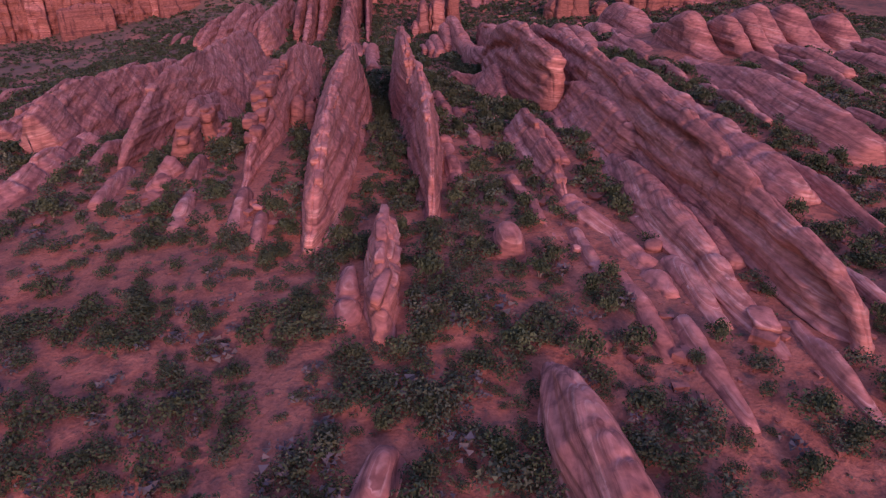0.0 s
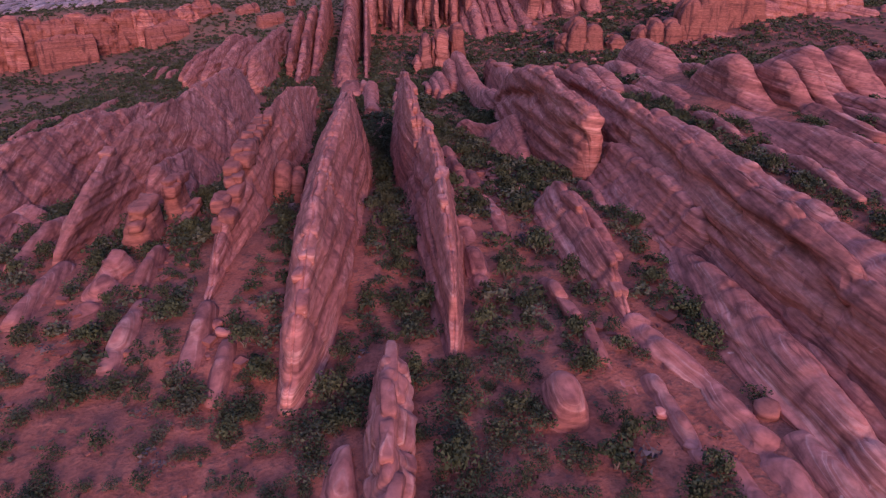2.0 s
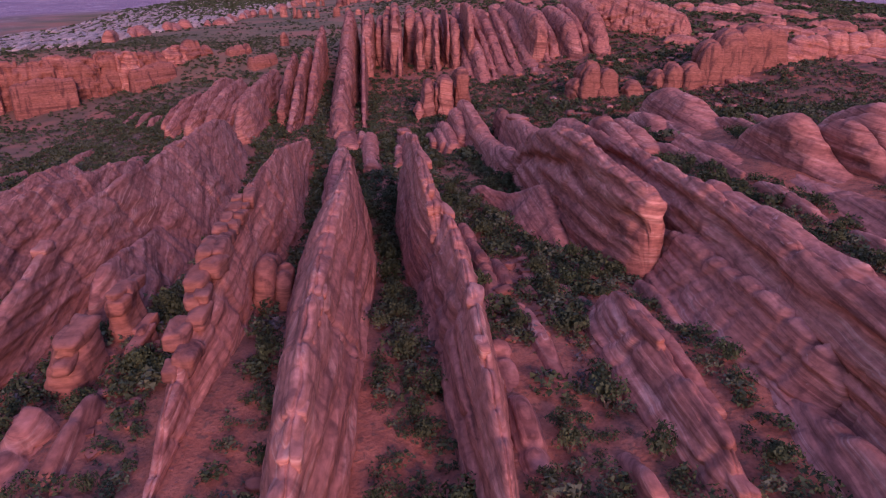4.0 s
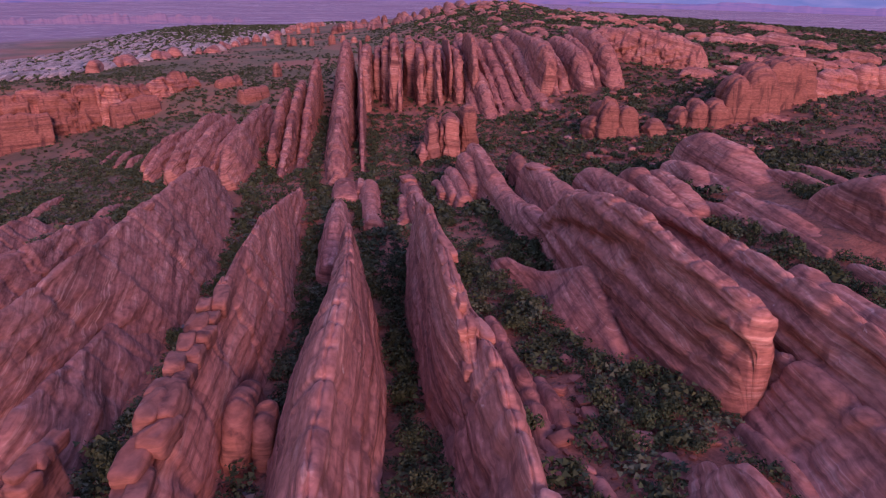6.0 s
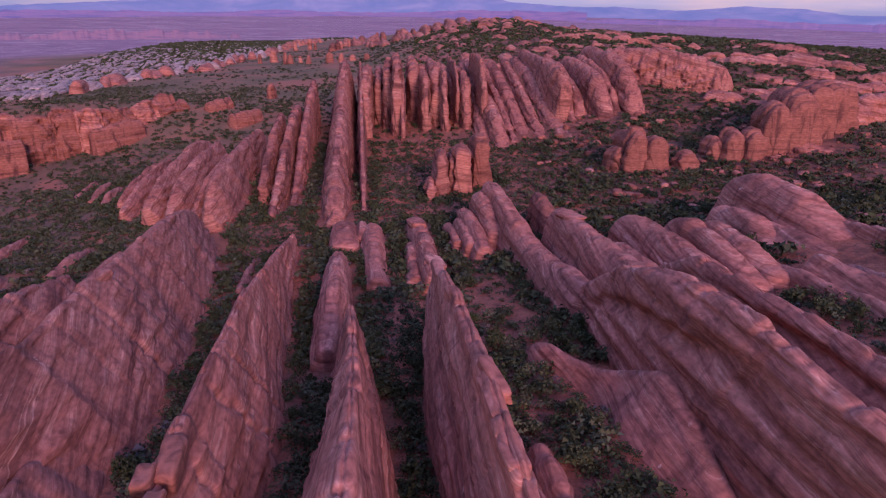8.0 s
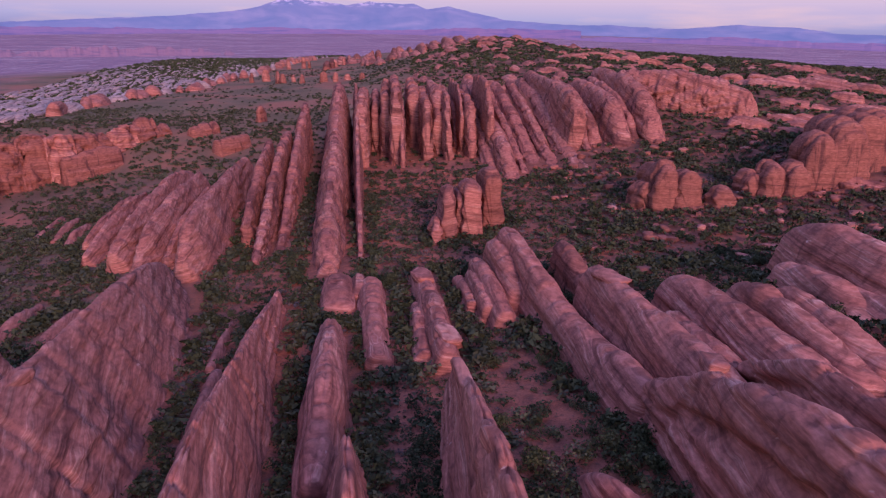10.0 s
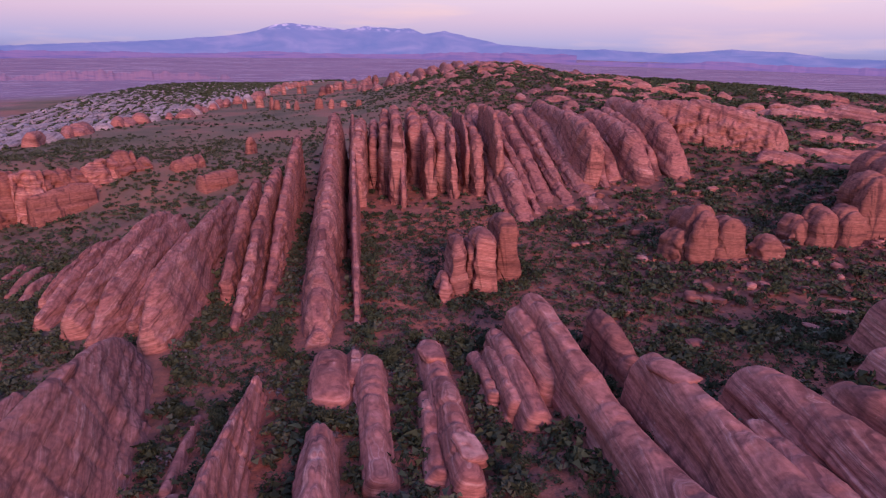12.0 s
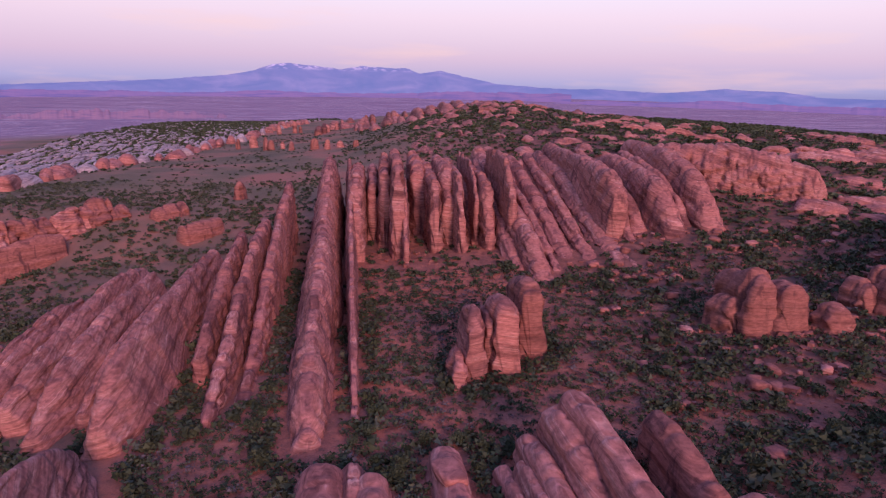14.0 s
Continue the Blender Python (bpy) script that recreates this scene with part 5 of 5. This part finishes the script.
green, sage, dry = P[kind < 0.56], P[(kind >= 0.56) & (kind < 0.80)], P[kind >= 0.80]
fine_shapes = [shrub_shape(900 + k, 330, 0.092, 9) for k in range(7)]
half_shapes = [shrub_shape(910 + k, 100, 0.15, 8) for k in range(7)]
mid_shapes = [shrub_shape(920 + k, 26, 0.29, 6) for k in range(7)]
low_shapes = [shrub_shape(940 + k, 18, 0.42, 3) for k in range(6)]
twig_shapes = [shrub_shape(960 + k, 36, 0.20, 5) for k in range(6)]
for nm, pts_, mt, lab in (("desert_shrubs", green, LEAF, "dark green desert shrubs scattered over red sand"), ("sage_scrub", sage, SCRUB, "grey-green low scrub between the rocks")):
    first, second = pts_[:, 1] < 72, (pts_[:, 1] >= 72) & (pts_[:, 1] < 185)
    scatter(nm, pts_[first], fine_shapes, mt, lab)
    scatter(nm, pts_[second], half_shapes, mt, lab)
    scatter(nm, pts_[~(first | second)], mid_shapes, mt, lab)
scatter("dry_brush", dry, twig_shapes, DRY, "dry grey-purple brush on sandy ground", 0.6)

# small tufts
tx, ty = pr.uniform(-90, 100, 9500), pr.uniform(20, 260, 9500)
ci, cj = cell(tx, ty)
ok = ~blocked[ci, cj]
tx, ty = tx[ok], ty[ok]
tuft_shapes = [shrub_shape(980 + k, 10, 0.42, 2) for k in range(5)]
scatter("grass_tufts", np.stack([tx, ty, terrain(tx, ty), pr.uniform(0.14, 0.45, tx.shape)], -1), tuft_shapes, SCRUB, "small dry tufts dotting the sand", 0.7)

# far plants
fx, fy = pr.uniform(-330, 260, 26000), 330 + pr.uniform(0, 1, 26000) ** 1.2 * 600
ci, cj = cell(fx, fy)
dens = np.clip(0.36 + 1.3 * (fbm(fx / 26, fy / 26, 3.3, 3, 81)), 0.03, 0.9)
flat_area = (fx < -70) & (fx > -200) & (fy > 450)
dens = np.where(flat_area, dens * 0.45, dens)
dens = np.where((fx > -70) & (fy < 480), dens + 0.25, dens)
dens = np.where(fy < 460, dens + 0.15, dens)
dens = np.where((fx > 60) & (fy < 560), dens + 0.35, dens)
ok = (~blocked[ci, cj]) & (pr.uniform(size=fx.shape) < dens)
fx, fy = fx[ok], fy[ok]
scatter("far_shrubs", np.stack([fx, fy, terrain(fx, fy), pr.uniform(0.6, 1.7, fx.shape)], -1), low_shapes, LEAF, "dark shrubs dotting the far plateau", 0.75)
lx, ly = pr.uniform(-190, -110, 5000), pr.uniform(160, 420, 5000)
ci, cj = cell(lx, ly)
ok = (~blocked[ci, cj]) & (pr.uniform(size=lx.shape) < np.clip(0.35 + fbm(lx / 20, ly / 20, 1.1, 3, 88), 0.05, 0.8))
lx, ly = lx[ok], ly[ok]
scatter("far_shrubs", np.stack([lx, ly, terrain(lx, ly), pr.uniform(0.5, 1.3, lx.shape)], -1), low_shapes, LEAF, "dark shrubs dotting the far plateau", 0.75)


for x_lo, x_hi, y_lo, y_hi, many in ((70, 240, 285, 560, 8000), (-220, -60, 225, 480, 11000)):
    lx, ly = pr.uniform(x_lo, x_hi, many), pr.uniform(y_lo, y_hi, many)
    ci, cj = cell(lx, ly)
    ok = (~blocked[ci, cj]) & (pr.uniform(size=lx.shape) < np.clip(0.55 + 1.4 * fbm(lx / 18, ly / 18, 5.1, 3, 89), 0.08, 0.95))
    lx, ly = lx[ok], ly[ok]
    scatter("desert_scrub", np.stack([lx, ly, terrain(lx, ly), pr.uniform(0.45, 1.25, lx.shape)], -1), low_shapes, SCRUB, "dull green scrub over rocky slopes", 0.75)


lx, ly = pr.uniform(-230, 230, 9000), pr.uniform(-120, 250, 9000)
ok = ((np.abs(lx) > 54) & (ly < 80)) | (ly < 20) | (lx > 138) | (lx < -128)
ok &= pr.uniform(size=lx.shape) < np.clip(0.65 + 1.2 * fbm(lx / 12, ly / 12, 6.2, 3, 90), 0.1, 0.95)
lx, ly = lx[ok], ly[ok]
scatter("desert_scrub", np.stack([lx, ly, terrain(lx, ly), pr.uniform(0.5, 1.3, lx.shape)], -1), low_shapes, LEAF, "dark shrubs on the outer desert floor", 0.75)


def juniper(seed, x, y, r):
    """A juniper: a short forked trunk and a crown of leaf clumps."""
    ob = new("juniper_tree")
    q = shrub_shape(seed, 420, 0.11, 8)
    v = (q * np.array([1.0, 1.0, 1.15]) + np.array([0, 0, 0.18])).reshape(-1, 3)
    mesh_object("crown", v, np.arange(len(v)).reshape(-1, 3), LEAF, ob, smooth=False)
    rt = random.Random(seed)
    vs, fs = [], []
    for k in range(4):
        a = rt.uniform(0, 6.28)
        path = [Vector((0, 0, -0.15)), Vector((0.08 * math.cos(a), 0.08 * math.sin(a), 0.22)), Vector((0.34 * math.cos(a), 0.34 * math.sin(a), 0.62 + rt.uniform(0, 0.25)))]
        for p, w in zip(path, (0.085, 0.055, 0.018)):
            for e in range(5):
                vs.append(p + Vector((w * math.cos(e * 1.2566), w * math.sin(e * 1.2566), 0)))
        o = k * 15
        for ring in range(2):
            for e in range(5):
                n = (e + 1) % 5
                fs.append((o + ring * 5 + e, o + ring * 5 + n, o + ring * 5 + 5 + n, o + ring * 5 + 5 + e))
    mesh_object("trunk", vs, fs, BARK, ob, smooth=True)
    tagged(ob, "dark green juniper tree rooted in red sand", "tree", "junipers")
    return ob


jr = np.random.RandomState(12)
jx, jy = jr.uniform(-60, 60, 6000), jr.uniform(24, 262, 6000)
ci, cj = cell(jx, jy)
ok = (~blocked[ci, cj]) & near[ci, cj]
jx, jy = jx[ok], jy[ok]
stems = [juniper(1200 + k, 0, 0, 1) for k in range(6)]
count = 0
taken = []
for x, y in zip(jx, jy):
    if count >= 280:
        break
    if any((x - a) ** 2 + (y - b) ** 2 < 7 for a, b in taken):
        continue
    taken.append((x, y))
    r = jr.uniform(0.9, 1.7)
    m = pose(x, y, float(terrain(x, y)), 0, 0, jr.uniform(0, 360))
    ob = stems[count] if count < 6 else copy_thing(stems[count % 6], m)
    ob.matrix_world = m @ Matrix.Diagonal((r, r, r * jr.uniform(0.85, 1.2), 1))
    count += 1

# ---------------------------------------------------------------- pale slickrock field and the distance
sl = np.random.RandomState(3)
vv, ff, base_i = [], [], 0
uu = np.linspace(0, 2 * math.pi, 9)[:-1]
low_edge = np.array([(-196, 440), (-203, 500), (-206, 540), (-200, 616), (-188, 660), (-193, 735), (-192, 800), (-186, 850), (-190, 1000), (-198, 1200), (-205, 1450), (-190, 1800), (-180, 2200)], float)
high_edge = np.array([(-420, 440), (-400, 700), (-390, 790), (-412, 925), (-500, 1240), (-590, 1690), (-560, 2200)], float)
for k in range(2900):
    yy = 450 + sl.uniform() ** 1.35 * 1650
    x_a, x_b = np.interp(yy, low_edge[:, 1], low_edge[:, 0]), np.interp(yy, high_edge[:, 1], high_edge[:, 0])
    xx = x_a - 6 + sl.uniform() ** 1.1 * (x_b - x_a)
    L, Wd, H = sl.uniform(6, 20) * (1 + (yy - 480) / 1000), sl.uniform(0.9, 2.3) * (1 + (yy - 480) / 1100), sl.uniform(1.0, 2.8)
    zz = float(terrain(xx, yy))
    jit = sl.uniform(0.75, 1.25, 8)
    ring = [np.stack([Wd * s * jit * np.cos(uu) + xx - 0.20 * L * s * jit * np.sin(uu), L * s * jit * np.sin(uu) + yy, np.full(8, zz + h * H)], -1) for s, h in ((1.0, -0.3), (0.92, 0.65), (0.6, 1.0))]
    vv.append(np.concatenate(ring + [np.array([[xx, yy, zz + H * 1.05]] * 1)]))
    for q in range(2):
        for e in range(8):
            n = (e + 1) % 8
            ff.append((base_i + q * 8 + e, base_i + q * 8 + n, base_i + q * 8 + 8 + n, base_i + q * 8 + 8 + e))
    for e in range(8):
        ff.append((base_i + 16 + e, base_i + 16 + (e + 1) % 8, base_i + 24))
    base_i += 25
tagged(mesh_object("pale_slickrock", np.concatenate(vv), ff, ROCK_PALE), "field of pale slickrock slabs with dark scrub between", "rock", kind="stuff")
wx, wy = sl.uniform(0, 1, 11000), 450 + sl.uniform(0, 1, 11000) ** 1.3 * 1500
x_a = np.interp(wy, low_edge[:, 1], low_edge[:, 0])
wx = x_a - 4 + wx * (np.interp(wy, high_edge[:, 1], high_edge[:, 0]) - x_a)
scatter("far_shrubs", np.stack([wx, wy, terrain(wx, wy), sl.uniform(0.9, 2.6, wx.shape) * (1 + (wy - 470) / 900)], -1), [shrub_shape(990 + k, 9, 0.60, 2) for k in range(4)], LEAF, "dark scrub in the joints of pale slickrock", 0.6)


# scrub on the far hill and in the valley beside it
fx, fy = sl.uniform(-20, 300, 15000), 332 + sl.uniform(0, 1, 15000) ** 1.4 * 560
thick = fbm(fx / 26, fy / 26, 0.5, 3, 131)
keep = (sl.uniform(0, 1, fx.shape) < np.clip(0.62 + 1.6 * thick, 0.08, 1.0)) & ((fx > 60) | (fy > 405))
fx, fy = fx[keep], fy[keep]
scatter("hill_scrub", np.stack([fx, fy, terrain(fx, fy), sl.uniform(0.6, 1.7, fx.shape) * (1 + (fy - 332) / 800)], -1), [shrub_shape(1010 + k, 12, 0.50, 3) for k in range(5)], LEAF, "dark scrub over the rocky far hill", 0.7)


# air haze put into the blue and purple colours and a faint glow
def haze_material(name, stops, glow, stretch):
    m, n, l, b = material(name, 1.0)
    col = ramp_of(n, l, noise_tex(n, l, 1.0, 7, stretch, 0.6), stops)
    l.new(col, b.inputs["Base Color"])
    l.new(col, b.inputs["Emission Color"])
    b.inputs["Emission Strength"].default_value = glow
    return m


HAZE_BLUE = haze_material("hazed_mountains", [(0.3, (0.12, 0.165, 0.34)), (0.5, (0.16, 0.185, 0.36)), (0.7, (0.22, 0.22, 0.39))], 0.40, (0.004, 0.004, 0.012))
HAZE_MESA_NEAR = haze_material("hazed_cliffs", [(0.3, (0.20, 0.14, 0.24)), (0.5, (0.38, 0.21, 0.28)), (0.7, (0.26, 0.17, 0.26))], 0.04, (0.012, 0.012, 0.16))
HAZE_MESA = haze_material("hazed_mesas", [(0.3, (0.13, 0.12, 0.29)), (0.5, (0.25, 0.16, 0.31)), (0.7, (0.15, 0.13, 0.30))], 0.25, (0.004, 0.004, 0.06))


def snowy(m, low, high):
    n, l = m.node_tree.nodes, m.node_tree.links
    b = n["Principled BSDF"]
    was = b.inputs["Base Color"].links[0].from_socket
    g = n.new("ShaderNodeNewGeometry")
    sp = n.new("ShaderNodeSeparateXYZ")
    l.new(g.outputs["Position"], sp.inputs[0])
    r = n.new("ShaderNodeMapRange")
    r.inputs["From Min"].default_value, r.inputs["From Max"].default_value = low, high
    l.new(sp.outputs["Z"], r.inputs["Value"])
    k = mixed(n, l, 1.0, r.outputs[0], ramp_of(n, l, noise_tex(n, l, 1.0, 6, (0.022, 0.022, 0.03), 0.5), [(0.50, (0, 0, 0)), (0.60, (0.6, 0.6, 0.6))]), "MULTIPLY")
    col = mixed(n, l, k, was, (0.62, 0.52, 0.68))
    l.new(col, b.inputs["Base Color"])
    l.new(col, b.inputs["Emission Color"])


snowy(HAZE_BLUE, 162, 192)


def far_ridge(name, profile, dist, depth, mat, wobble, seed, label, foot=-60.0):
    """A distant ridge on an arc round the place: profile gives (bearing in degrees, height in degrees)."""
    p = np.array(profile, float)
    az = np.linspace(p[0, 0], p[-1, 0], 420)
    el = np.interp(az, p[:, 0], p[:, 1]) + wobble * fbm(az * 1.6, seed, 0, 4, seed)
    rows = []
    for q in np.linspace(0, 1, 10):
        d = dist - depth * (1 - q)
        top = 49 + dist * np.tan(np.radians(el))
        fold = 1 + 0.35 * fbm(az * 0.9, q * 2.2, seed, 4, seed + 2) * (1 - q)
        z = foot + (top - foot) * (q ** 1.25) * fold
        rows.append(np.stack([d * np.sin(np.radians(az)) - 19, d * np.cos(np.radians(az)) + 150, z], -1))
    v = np.stack(rows, 1).reshape(-1, 3)
    return tagged(mesh_object(name, v, grid_faces(420, 10), mat), label, "mountains", kind="structure")


far_ridge("mountain_range", [(-34.4, -0.38), (-29.7, -0.08), (-25.2, 0.21), (-18.7, 0.55), (-14.5, 0.98), (-12.4, 1.33), (-11.1, 1.84), (-9.7, 1.96), (-7.5, 1.79), (-5.5, 1.57), (-3.9, 1.87), (-1.2, 1.70), (-0.3, 1.81), (0.8, 1.33), (2.5, 1.63), (4.8, 1.09), (7.2, 0.63), (10.4, 0.41), (12.7, 0.31), (15.4, 0.36), (19.3, 0.14), (23.1, 0.08), (27.5, 0.04), (35.3, -0.09), (41.0, -0.19)], 4650, 700, HAZE_BLUE, 0.05, 3, "hazy blue mountain range on the horizon")
far_ridge("far_peaks", [(19.3, 0.07), (23.1, 0.34), (24.7, 0.50), (26.7, 0.40), (28.6, 0.35), (30.9, 0.06)], 4700, 300, HAZE_BLUE, 0.03, 5, "faint haze-blue peaks far beyond the plain")
far_ridge("mesa_band", [(-34.5, -0.53), (-29.8, -0.38), (-22.6, -0.35), (-17.5, -0.44), (-11.1, -0.17), (-7.6, -0.29), (-1.2, -0.28), (3.5, -0.02), (8.1, -0.03), (13.2, -0.08)], 4200, 500, HAZE_MESA, 0.10, 7, "dusky mesa band below the mountains, purple with painted haze")
far_ridge("mesa_cliffs", [(-34.0, -2.3), (-30, -2.0), (-26.4, -1.9), (-24.2, -1.8), (-21.6, -1.85), (-18.6, -1.8), (-16.5, -2.0), (-14.0, -2.3)], 2500, 260, HAZE_MESA_NEAR, 0.45, 9, "pink desert cliffs on the far plain")
far_ridge("mesa_low", [(10.5, -0.94), (15.0, -0.54), (19.4, -0.63), (23.6, -0.37), (29.5, -0.62), (35.4, -0.66), (41.1, -0.65)], 3900, 400, HAZE_MESA, 0.10, 11, "low desert rise beyond the plain, purple with painted haze")
